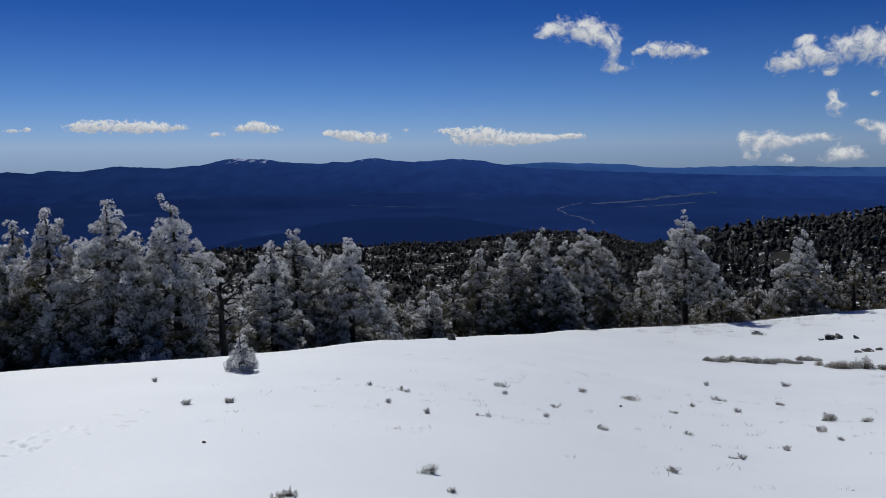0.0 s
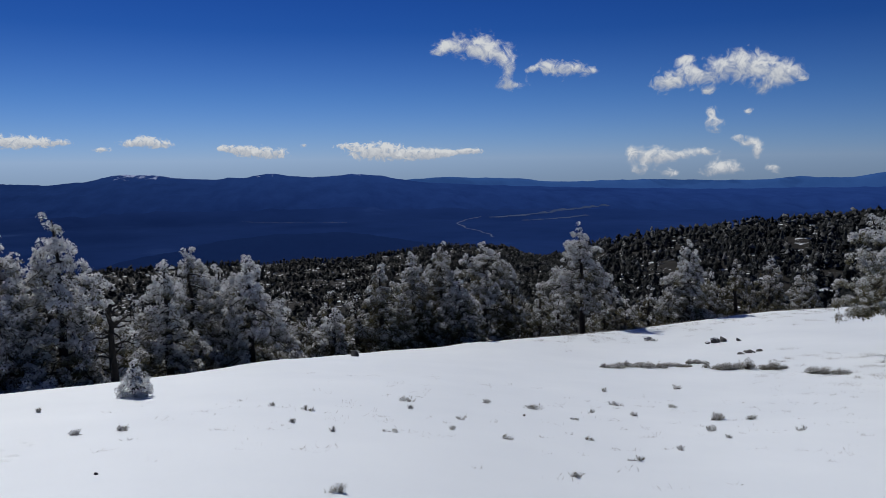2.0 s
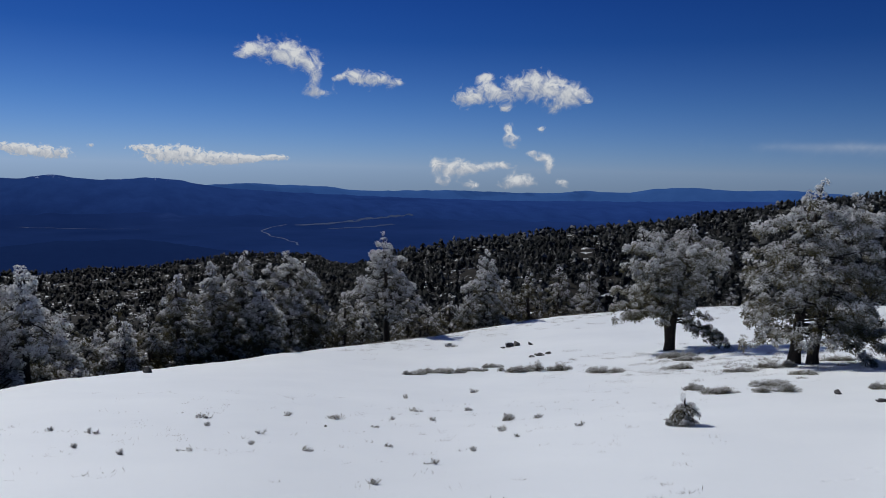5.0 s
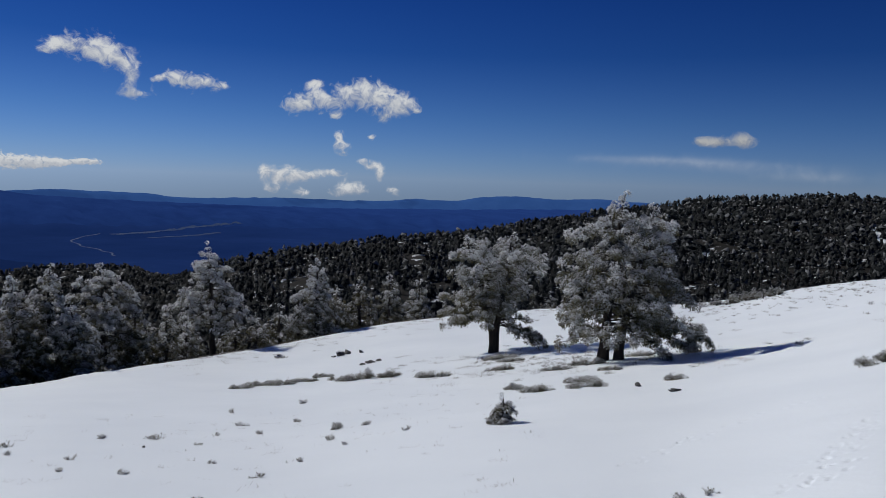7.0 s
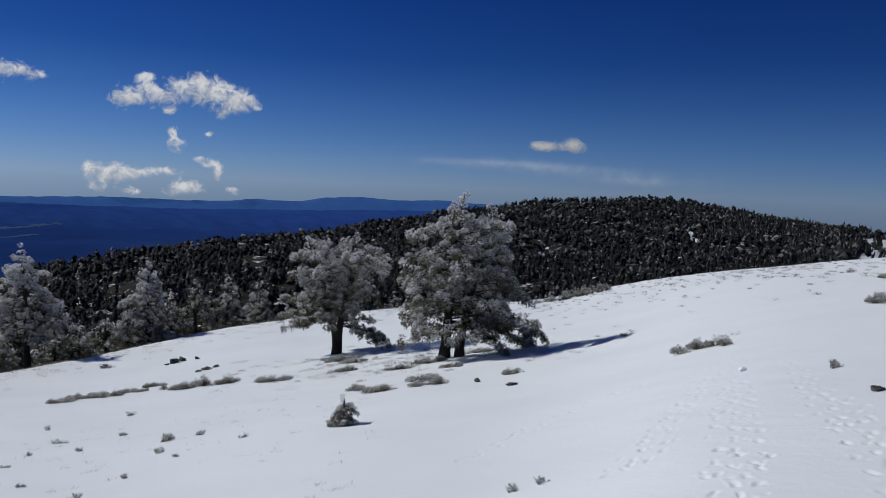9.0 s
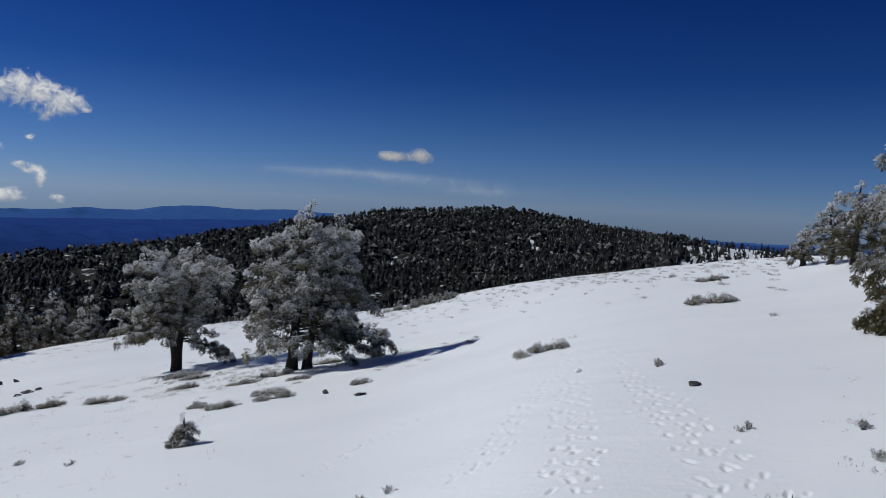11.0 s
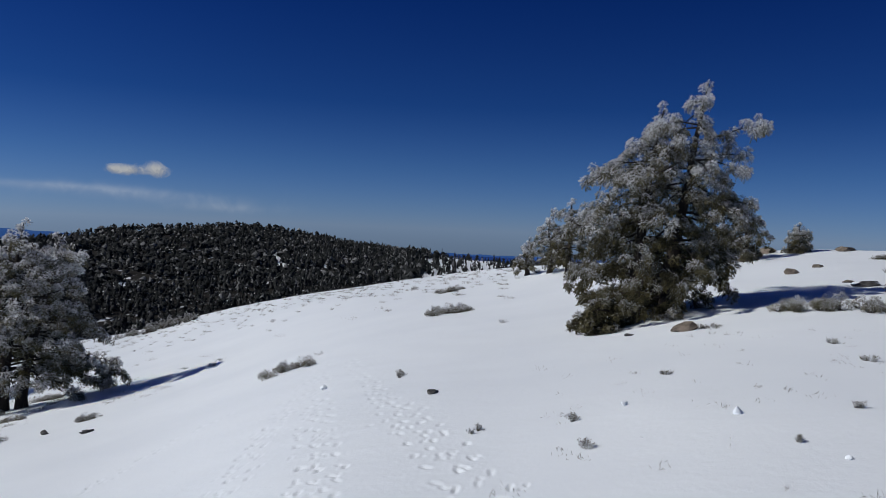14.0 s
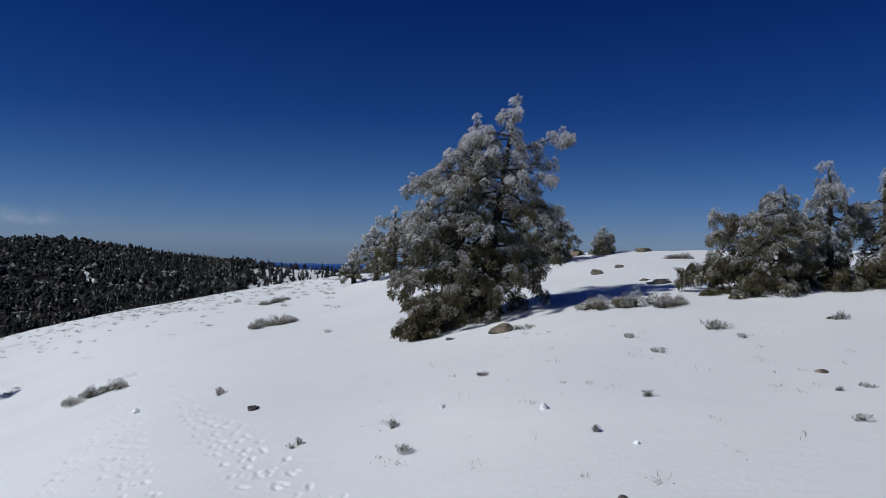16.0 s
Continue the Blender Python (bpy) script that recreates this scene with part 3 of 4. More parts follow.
    return v, np.arange(m * 3).reshape(-1, 3), c.reshape(-1)


def triangles(f):
    return np.vstack([f[:, [0, 1, 2]], f[:, [0, 2, 3]]])


def twigs(start, end, radius):
    """Thin three-sided twigs from each start to its end."""
    n = len(start)
    d = end - start
    a = np.cross(d, [[0.3, 0.2, 1.0]])
    a /= np.linalg.norm(a, axis=1)[:, None] + 1e-9
    b = np.cross(d, a)
    b /= np.linalg.norm(b, axis=1)[:, None] + 1e-9
    v = np.stack([start + a * radius, start + (-0.5 * a + 0.87 * b) * radius, start + (-0.5 * a - 0.87 * b) * radius, end], 1).reshape(-1, 3)
    k = (np.arange(n) * 4)[:, None]
    return v, np.concatenate([k + [0, 1, 3], k + [1, 2, 3], k + [2, 0, 3]])


def conifer(x, y, height, label, seed, left=FIR, right=None, scale=1.0, name="fir_tree", bare=0.06, tufts=1.0, tuft=0.3, trunk=0.17, per_m=8.0, tips=16, droop=0.5, wide=None,
            rime=0.75, rime_up=0.3, rise=(-0.3, 0.15), stems=((0, 0, 1.0, 0),), group="frosted trees", sag=0.32, floor=0.1, extra=(), fork=0.0, whorl=5, plates=1.0):
    """A frosted conifer: tapered trunks, curved limbs with twigs, and mops of rimed needles whose reach on both sides of the foot follows the two outlines.
    Stems: offset across and along, share of the height, and how far the top leans across, in metres. Extra: limbs by height, turn, reach, rise and sag."""
    rng = np.random.RandomState(seed)
    right = right or left
    wide = wide or 0.04 * tuft
    top = new(name)
    top.location = (x, y, on_ground(x, y) - 0.06)
    tagged(top, label, "tree", group)
    a = math.atan2(x, y)
    across, along = np.array([math.cos(a), -math.sin(a)]), np.array([math.sin(a), math.cos(a)])
    lu, lv = [p[0] for p in left], [p[1] for p in left]
    ru, rv = [p[0] for p in right], [p[1] for p in right]
    P, AX, S, Wt, Lo = [], [], [], [], []
    for number, (sx, sy, sh, sl) in enumerate(stems):
        h = height * sh
        n = 14
        t = np.linspace(0, 1, n)
        bend = np.cumsum(rng.normal(0, 0.006, (n, 2)), 0) * h
        shift = sx + sl * np.clip((t - fork) / (1 - fork), 0, 1) ** (1.4 - 0.5 * (fork > 0))
        foot = across * sx + along * sy
        line = np.stack([foot[0] + across[0] * (shift - sx) + bend[:, 0], foot[1] + across[1] * (shift - sx) + bend[:, 1], t * h], 1)
        rad = trunk * sh * (1 - t) ** 0.8 + 0.012
        rad[0] *= 1.25
        v, f = tube(line, rad, 9)
        part("trunk", v, f, BARK, top)
        nl = max(6, int(per_m * h))
        first = len(extra) if number == 0 else 0
        for i in range(-first, nl):
            # limbs grow in whorls, with gaps between
            u = bare + (0.985 - bare) * ((i // whorl + 0.5) * whorl + rng.normal(0, 0.13) * whorl) / (nl + whorl)
            u = min(max(u, bare), 0.985)
            o = np.array([np.interp(u, t, line[:, k]) for k in range(3)])
            ang = i * 2.4 + rng.uniform(-0.5, 0.5)
            out = np.array([math.cos(ang), math.sin(ang), 0])
            c = float(out[:2] @ across)
            away = float(np.interp(u, t, shift))
            up = rng.uniform(*rise) + 0.35 * max(0, u - 0.6)
            # the outline is met at the height of the limb's tip
            ut = u * sh + 0.5 * (up - sag) * 1.2 / height
            le, ri = scale * np.interp(ut, lu, lv) + away, scale * np.interp(ut, ru, rv) - away
            mean = np.clip(0.5 * (le + ri), 0.05, 2.6 * scale)
            L = (max(0.0, ri if c > 0 else le) * abs(c) + mean * (1 - abs(c))) * rng.choice([0.5, 0.72, 0.88, 0.98, 1.04])
            if L < 0.08:
                continue
            bow = sag
            if i < 0:
                u, turn, L, up, bow = extra[-i - 1]
                o = np.array([np.interp(u, t, line[:, k]) for k in range(3)])
                ang = math.atan2(across[1], across[0]) + radians(turn)
                out = np.array([math.cos(ang), math.sin(ang), 0])
            L = max(0.1, L - 0.3 * tuft)
            s = np.linspace(0, 1, 7)
            sway = np.array([-math.sin(ang), math.cos(ang), 0]) * rng.uniform(-0.25, 0.25)
            kink = np.cumsum(rng.normal(0, 0.025, (7, 3)), 0) * L * np.minimum(s * 3, 1)[:, None]
            pts = o + (out * s[:, None] + sway * (s ** 2)[:, None]) * L + np.array([0, 0, 1.0]) * (up * s - bow * s ** 2)[:, None] * L + kink
            if i >= 0 and floor > 0.5 and pts[-1, 2] < floor:
                continue
            if floor < 0.2:
                # low limbs lie along the snow
                pts[:, 2] = np.maximum(pts[:, 2], land(x + pts[:, 0], y + pts[:, 1]) - top.location[2] + 0.06)
            lr = (0.012 + 0.16 * trunk * (1 - u)) * (1 - s) + 0.007
            v, f = tube(pts, lr, 5)
            m = max(2, int(L / tuft * (3.4 if i >= 0 else 4.6) * tufts))
            w = 1 - (1 - rng.uniform(0.0, 1.0, m) ** 0.8) * (0.9 if name == "fir_tree" else 0.75)
            cpt = np.stack([np.interp(w, s, pts[:, k]) for k in range(3)], 1)
            sd = np.array([-math.sin(ang), math.cos(ang), 0])
            sg = rng.choice([-1, 1], m) * rng.uniform(0.15, 1, m)
            reach = ((0.34 if i >= 0 else 0.17) * L * (1.05 - w) + 0.5 * tuft) * sg
            p = cpt + sd * reach[:, None] + out * (0.35 * np.abs(reach))[:, None] + np.array([0, 0, 1]) * (rng.normal(0.1, 0.28, m) * tuft - 0.12 * np.abs(reach))[:, None]
            if floor < 0.2:
                p[:, 2] = np.maximum(p[:, 2], land(x + p[:, 0], y + p[:, 1]) - top.location[2] + 0.3 * tuft)
            tv, tf = twigs(cpt, p, 0.008 + 0.006 * tuft)
            part("limb", np.vstack([v, tv]), np.vstack([triangles(f), tf + len(v)]), BARK, top)
            P += [p, pts[-1:]]
            AX += [out * 0.7 + sd * (sg * 0.8)[:, None] + rng.normal(0, 0.25, (m, 3)) + np.array([0, 0, 0.15]), (pts[-1] - pts[-2])[None]]
            S += [tuft * rng.uniform(0.75, 1.3, m), np.array([tuft * 1.1])]
            Wt += [w, [1.0]]
            Lo.append(np.full(m + 1, floor if i >= 0 else 0.35))
        # the leader is clothed to its end
        k = max(4, int(0.9 / tuft * 4))
        tt = np.linspace(1 - 0.9 / h, 1.0, k)
        P.append(np.stack([np.interp(tt, t, line[:, j]) for j in range(3)], 1) + rng.normal(0, 0.3 * tuft, (k, 3)))
        AX.append(rng.normal(0, 0.6, (k, 3)) + [0, 0, 0.6])
        S.append(np.full(k, tuft))
        Wt.append(np.full(k, 0.95))
        Lo.append(np.zeros(k))
    P, AX, S, Wt = np.vstack(P), np.vstack(AX), np.concatenate(S), np.concatenate(Wt)
    low = (P[:, 2] > np.concatenate(Lo)) | (floor < 0.2)
    P, AX, S, Wt = P[low], AX[low], S[low], Wt[low]
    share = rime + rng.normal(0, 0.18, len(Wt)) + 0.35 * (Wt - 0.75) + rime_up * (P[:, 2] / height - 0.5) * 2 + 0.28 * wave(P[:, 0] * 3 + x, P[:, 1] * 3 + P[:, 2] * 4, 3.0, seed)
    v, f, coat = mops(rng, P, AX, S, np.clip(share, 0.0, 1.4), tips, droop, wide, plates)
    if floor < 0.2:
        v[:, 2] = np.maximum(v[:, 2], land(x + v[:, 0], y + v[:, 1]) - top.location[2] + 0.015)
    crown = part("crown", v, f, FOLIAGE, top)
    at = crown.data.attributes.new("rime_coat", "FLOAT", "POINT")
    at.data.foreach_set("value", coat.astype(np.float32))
    return top


def far_woods(name, label, az0, az1, r0, r1, total, seed, mat, h0=4.0, h1=7.5):
    """Uncounted woods on the hills: ragged tiers, one mesh."""
    rng = np.random.RandomState(seed)
    az = rng.uniform(az0, az1, total * 3)
    r = np.sqrt(rng.uniform(r0 ** 2, r1 ** 2, total * 3))
    x, y = r * np.sin(np.radians(az)), r * np.cos(np.radians(az))
    gap = np.interp(az, [-20, 20, 55, 70, 85], [40, 70, 80, 130, 260])
    keep = (r > RIM_D(az) + gap) & (r < CREST_D(az) * 1.03) & (wave(x, y, 60, seed) + 0.6 * wave(x, y, 22, seed + 1) + rng.uniform(-0.4, 0.4, len(r)) > -0.15)
    keep &= (rng.rand(len(r)) < np.clip((76.8 + 0.8 * wave(x, y, 50, 41) - az) / 2.6, 0.09, 1.0)) & ~bare_patch(az, r, land(x, y))
    x, y = x[keep][:total], y[keep][:total]
    n = len(x)
    z = land(x, y) - 0.3
    h = 0.85 * rng.uniform(h0, h1, n) * rng.choice([0.6, 0.85, 1.0, 1.2], n) * np.where(np.degrees(np.arctan2(x, y)) > 74.5, 1.45, 1.0)
    blunt = rng.rand(n) < np.where(np.degrees(np.arctan2(x, y)) > 66, 0.35, 0.85)
    w = 0.85 * h * np.where(blunt, rng.uniform(0.3, 0.52, n), rng.uniform(0.17, 0.25, n))
    V, F, o = [], [], 0
    sides = 5
    for zb, zt, ws, wb in ((0.12, 0.62, 1.0, 0.8), (0.34, 0.84, 0.75, 1.0), (0.62, 1.0, 0.45, 0.8)):
        ws = np.where(blunt, wb, ws)
        th = rng.uniform(0, 6.28, n)[:, None] + np.linspace(0, 2 * np.pi, sides, endpoint=False)[None]
        jag = rng.uniform(0.35, 1.4, (n, sides)) * np.where(np.hypot(x, y) < 460, 0.72, 1.0)[:, None]
        ring = np.stack([x[:, None] + np.cos(th) * jag * (w * ws)[:, None], y[:, None] + np.sin(th) * jag * (w * ws)[:, None], (z + h * zb)[:, None] + rng.uniform(-0.1, 0.12, (n, sides)) * h[:, None]], -1)
        tip = np.stack([x + rng.normal(0, 0.55, n), y + rng.normal(0, 0.55, n), z + h * np.where(blunt, 0.5 * (zb + zt) + 0.12, zt)], -1)[:, None]
        V.append(np.concatenate([ring, tip], 1).reshape(-1, 3))
        b = (np.arange(n) * (sides + 1))[:, None] + o
        j = np.arange(sides)[None]
        F.append(np.stack([b + j, b + (j + 1) % sides, b + sides + 0 * j], -1).reshape(-1, 3))
        o += n * (sides + 1)
    # looser sprays of twigs on the nearer trees
    near = np.where(np.hypot(x, y) < 460)[0]
    k = 16
    hh, ww = np.repeat(h[near], k), np.repeat(w[near], k)
    u = rng.uniform(0.12, 1.0, len(hh))
    a = rng.uniform(0, 6.28, len(hh))
    rr = ww * (1.05 - u) ** 0.6 * rng.uniform(0.6, 1.6, len(hh))
    c = np.stack([np.repeat(x[near], k) + rr * np.cos(a), np.repeat(y[near], k) + rr * np.sin(a), np.repeat(z[near], k) + hh * u], -1)
    s = ww[:, None, None] * rng.normal(0, 0.2, (len(hh), 3, 3)) * np.array([1, 1, 0.5])
    V.append((c[:, None] + s).reshape(-1, 3))
    F.append(np.arange(len(hh) * 3).reshape(-1, 3) + o)
    ob = link_mesh(name, np.vstack(V), np.vstack(F), [mat], smooth=True)
    return tagged(ob, label, "forest", kind="stuff")


build_ground()
far_woods("hill_woods", "dark conifer woods with frost and snow gaps on the hill", 12, 92, 100, 920, 25000, 21, FAR_NEEDLES)
far_woods("slope_woods", "dark conifer woods on the lower slopes and ridge", -40, 19, 80, 1000, 13000, 22, LOW_NEEDLES)


def height_to(az, r, el):
    """Height of a tree whose top stands at that elevation from the eye."""
    return r * math.tan(radians(el)) + EYE - on_ground(*spot(az, r))


L_FIR = "tall fir thickly coated in white rime at the snow's rim"
L_PINE = "broad pine coated in grey rime at the snow's rim"
# the row along the rim: bearing, distance, elevation of the top, width, outline, share of rime
for k, (az, r, el, sc, form, rm) in enumerate([
        (-33.0, 30, -4.6, 1.15, FIR, 0.8), (-30.2, 32, -4.9, 1.1, FIR, 0.6), (-27.9, 29, -4.1, 1.4, SPIRE, 0.72), (-24.2, 28, -3.6, 1.4, SPIRE, 0.85), (-19.9, 28.5, -3.7, 1.5, SPIRE, 0.92),
        (-12.9, 33, -7.0, 0.95, SPIRE, 0.85), (-11.4, 38, -6.0, 1.1, ROUND, 0.7), (-7.0, 36, -6.8, 1.4, FIR, 0.9), (-9.3, 39, -7.6, 1.0, FIR, 0.7), (-1.0, 42, -11.0, 0.75, FIR, 0.75),
        (2.7, 45, -8.0, 1.05, FIR, 0.55), (5.3, 48, -7.0, 1.05, SPIRE, 0.6), (7.2, 49, -6.5, 1.2, FIR, 0.6), (8.8, 47, -9.2, 0.95, FIR, 0.7), (10.9, 55, -6.5, 1.4, ROUND, 0.65), (25.6, 69, -6.1, 1.4, FIR, 0.75)]):
    x, y = spot(az, r)
    conifer(x, y, height_to(az, r, el), L_PINE if form is ROUND else L_FIR, 100 + k, form, scale=sc * (1.15 if r < 40 else 1.3), rime=rm - 0.05, name="pine_tree" if form is ROUND else "fir_tree", trunk=0.17 if r < 40 else 0.2, tuft=0.4 if r < 40 else 0.46, tips=44, droop=0.25, per_m=8)
# fuller second row lower down behind them
rng = np.random.RandomState(77)
for k, (az, dr, el) in enumerate([(-35, 9, -6), (-31, 10, -6.5), (-26, 9, -6.3), (-22.2, 8, -6.0), (-17.2, 9, -9.8), (-15, 13, -9.6), (-4.8, 11, -10.2), (-3, 12, -11.5), (0.8, 10, -10.2), (4, 9, -9.6), (12.8, 9, -9.0), (14.8, 8, -9.6),
                                  (16.2, 9, -10.4), (19.6, 9, -10.0), (21.3, 6, -10.6), (23.0, 6, -9.6), (24.3, 7, -9.0), (27.3, 7, -8.2), (29.0, 7, -7.4), (31.2, 8, -7.0), (33.5, 9, -7.2)]):
    r = float(RIM_D(az)) + dr
    x, y = spot(az, r)
    conifer(x, y, max(2.0, height_to(az, r, el)), "frosted fir in the dim row behind the rim", 160 + k, FIR, scale=rng.uniform(0.9, 1.3), rime=rng.uniform(0.45, 0.7), tuft=0.5, per_m=5.0, tips=26, droop=0.25, trunk=0.16)

# thinner woods going down behind
for k in range(34):
    az = -34 + k * 2.55 + rng.uniform(-1, 1)
    r = float(RIM_D(az)) + rng.uniform(16, 48)
    if az > 53:
        continue
    x, y = spot(az, r)
    conifer(x, y, rng.uniform(4.0, 7.0), "dark frosted conifer on the slope below the rim", 500 + k, FIR if k % 3 else ROUND, scale=rng.uniform(0.9, 1.3), rime=rng.uniform(0.3, 0.55), tuft=0.55, per_m=4.0, tips=18, droop=0.25, trunk=0.16)

SNAG_L = ((0.1, 2.6), (0.2, 4.1), (0.35, 4.0), (0.5, 3.3), (0.62, 2.9), (0.72, 1.9), (0.82, 2.6), (0.88, 0.9), (0.95, 0.8), (1, 0.3))
SNAG_R = ((0.06, 4.6), (0.25, 4.2), (0.4, 3.3), (0.55, 2.7), (0.7, 2.0), (0.8, 2.2), (0.87, 1.0), (0.95, 0.7), (1, 0.3))
conifer(19.2, 59.0, 9.6, "upright pine with layered rimed limbs on the rim", 131, SNAG_L, SNAG_R, name="pine_tree", floor=2.3, trunk=0.26, bare=0.26, tuft=0.5, tips=34, droop=0.25, rime=0.75, per_m=6, tufts=1.1, rise=(-0.15, 0.2))
PINE1_L = ((0.1, 1.2), (0.16, 2.2), (0.33, 3.3), (0.5, 3.6), (0.7, 3.3), (0.8, 3.0), (0.93, 2.4), (0.97, 1.8), (1, 0.3))
PINE1_R = ((0.05, 0), (0.12, 2.9), (0.25, 3.0), (0.3, 1.0), (0.42, 1.2), (0.5, 1.9), (0.7, 2.8), (0.8, 2.75), (0.9, 2.3), (1, 1.6))
conifer(27.77, 33.52, 7.1, "open-crowned pine with frosted needles above a bare trunk", 133, PINE1_L, PINE1_R, name="pine_tree", extra=((0.26, -5, 3.3, 0.0, 0.3), (0.26, -30, 3.0, 0.05, 0.36), (0.24, 15, 2.7, 0.0, 0.22), (0.30, 180, 3.3, 0.15, 0.3), (0.27, 165, 2.9, 0.0, 0.25), (0.9, 0, 1.9, 0.2, 0.2)),
        tips=56, plates=0.7, tufts=0.95, whorl=4, droop=0.4, floor=1.7, trunk=0.23, bare=0.22, tuft=0.42, rime=0.62, rime_up=0.25, per_m=5.6, rise=(-0.1, 0.35), sag=0.3, fork=0.22, stems=((0, 0, 1.0, 0.5), (-0.06, 0.05, 0.96, -1.9)))
PINE2_L = ((0.1, 0.8), (0.16, 1.8), (0.26, 2.6), (0.43, 2.45), (0.63, 2.2), (0.78, 2.1), (0.815, 0.7), (0.95, 0.6), (1, 0.0))
PINE2_R = ((0.08, 3.0), (0.2, 5.0), (0.3, 3.6), (0.36, 3.0), (0.45, 3.9), (0.53, 2.9), (0.63, 3.7), (0.7, 2.0), (0.815, 3.2), (0.9, 2.4), (0.98, 2.0), (1, 0.8))
conifer(25.37, 22.65, 7.6, "large twin-trunked pine coated in grey rime, casting a long shadow", 134, PINE2_L, PINE2_R, name="pine_tree", extra=((0.24, -8, 4.7, 0.2, 0.26), (0.23, 12, 4.4, 0.16, 0.26), (0.22, 0, 3.9, 0.1, 0.24), (0.22, 18, 4.4, 0.0, 0.2), (0.20, -30, 3.6, 0.0, 0.3), (0.26, 30, 4.2, 0.1, 0.26), (0.80, 5, 2.7, 0.2, 0.15), (0.76, -10, 2.6, 0.2, 0.15), (0.16, 170, 2.2, -0.05, 0.25)),
        tips=56, plates=0.7, tufts=0.95, whorl=4, droop=0.4, floor=1.2, trunk=0.24, bare=0.16, tuft=0.42, rime=0.64, rime_up=0.22, per_m=5.6, stems=((-0.05, 0.1, 1.0, 0.55), (0.6, -0.1, 0.93, 1.1)), rise=(-0.05, 0.3), sag=0.3)
PINE3_L = ((0, 2.5), (0.1, 2.7), (0.19, 2.7), (0.39, 2.8), (0.54, 2.5), (0.64, 2.35), (0.68, 1.9), (0.7, 1.3), (0.79, 1.3), (0.87, 0.95), (0.92, 0.5), (0.95, -0.2), (1, -0.5))
PINE3_R = ((0, 0.3), (0.05, 0.8), (0.16, 1.6), (0.25, 1.5), (0.48, 1.85), (0.6, 1.75), (0.66, 1.5), (0.7, 0.9), (0.79, 0.9), (0.87, 0.8), (1, 0.9))
conifer(20.3, -2.12, 5.85, "wind-bent pine with green-brown needles and rime, branches to the snow", 135, PINE3_L, PINE3_R, name="pine_tree", extra=((0.74, 0, 1.55, 0.35, 0.1), (0.70, 12, 1.3, 0.15, 0.2), (0.45, 0, 1.7, 0.0, 0.2), (0.50, -15, 1.7, 0.1, 0.2), (0.64, 180, 2.5, 0.1, 0.12), (0.62, 170, 2.5, 0.05, 0.1), (0.22, -10, 1.6, 0.1, 0.4), (0.14, 195, 2.5, 0.05, 0.2), (0.10, 215, 2.6, 0.0, 0.2), (0.12, 170, 2.4, 0.0, 0.2)),
        scale=1.03, plates=0.42, wide=0.0095, tips=84, tufts=1.0, trunk=0.18, bare=0.06, tuft=0.3, rime=0.56, rime_up=0.34, per_m=9, stems=((-0.08, 0, 1.0, 0.8), (-0.95, 0.0, 0.92, 0.5)), droop=0.6, sag=0.4)
conifer(18.39, -0.4, 0.8, "low green pine branches spreading over the snow", 139, ((0, 0.75), (0.5, 0.7), (1, 0.3)), name="young_pine", trunk=0.05, tuft=0.28, rime=0.08, rime_up=0.1, per_m=26, tips=36)
LOW_L = ((0, 2.3), (0.1, 2.6), (0.3, 2.4), (0.45, 1.8), (0.65, 1.6), (0.85, 1.4), (1, 0.9))
conifer(19.2, -9.4, 2.75, "low spreading pine with green-brown frosted needles", 136, LOW_L, ((0, 0.9), (0.5, 1.0), (0.8, 0.5), (1, 0.0)), name="pine_tree", plates=0.42, wide=0.009, tips=80, tufts=1.2, trunk=0.13, tuft=0.3, rime=0.45, rime_up=0.2, per_m=14, droop=0.6, extra=((0.3, 180, 2.6, 0.1, 0.2), (0.45, 170, 2.0, 0.3, 0.2), (0.15, 190, 2.5, 0.0, 0.15), (0.55, 195, 1.8, 0.3, 0.1)))
YOUNG = ((0, 1.2), (0.3, 1.2), (0.5, 0.9), (0.68, 0.8), (0.78, 0.75), (0.85, 0.35), (1, 0.15))
for k, (x, y, h, sc, rm) in enumerate([(19.3, -10.75, 3.25, 0.95, 0.5), (19.2, -12.1, 2.9, 1.05, 0.45)]):
    conifer(x, y, h, "young upright pine with a rime-white top", 140 + k, YOUNG, scale=sc, name="pine_tree", trunk=0.11, tuft=0.29, rime=rm, rime_up=0.35, per_m=11, tips=72, plates=0.45, wide=0.009, droop=0.6)
for k, (x, y, h, sc, rm) in enumerate([(41.3, 3.9, 2.0, 0.45, 0.6), (40.0, 2.6, 2.9, 0.6, 0.6), (38.5, 1.6, 3.8, 0.8, 0.55), (33.9, -6.1, 2.1, 0.55, 0.42), (34.4, -5.2, 2.0, 0.6, 0.4)]):
    conifer(x, y, h, "small frosted pine beside the larger wind-bent one", 145 + k, ROUND, scale=sc, name="pine_tree", trunk=0.14, bare=0.2, tuft=0.3, rime=rm, per_m=9, tips=34)
conifer(35.0, -8.3, 1.3, "small round frosted pine on the skyline", 150, ((0, 0.6), (0.4, 0.62), (0.8, 0.35), (1, 0.1)), name="young_pine", trunk=0.06, tuft=0.23, rime=0.5, per_m=24, tips=34)
conifer(-4.61, 16.53, 0.85, "small rime-white sapling standing in the snow", 151, ((0, 0.42), (0.4, 0.34), (0.8, 0.22), (1, 0.1)), name="fir_sapling", trunk=0.03, tuft=0.18, rime=1.15, rime_up=0.05, per_m=20, tips=34)
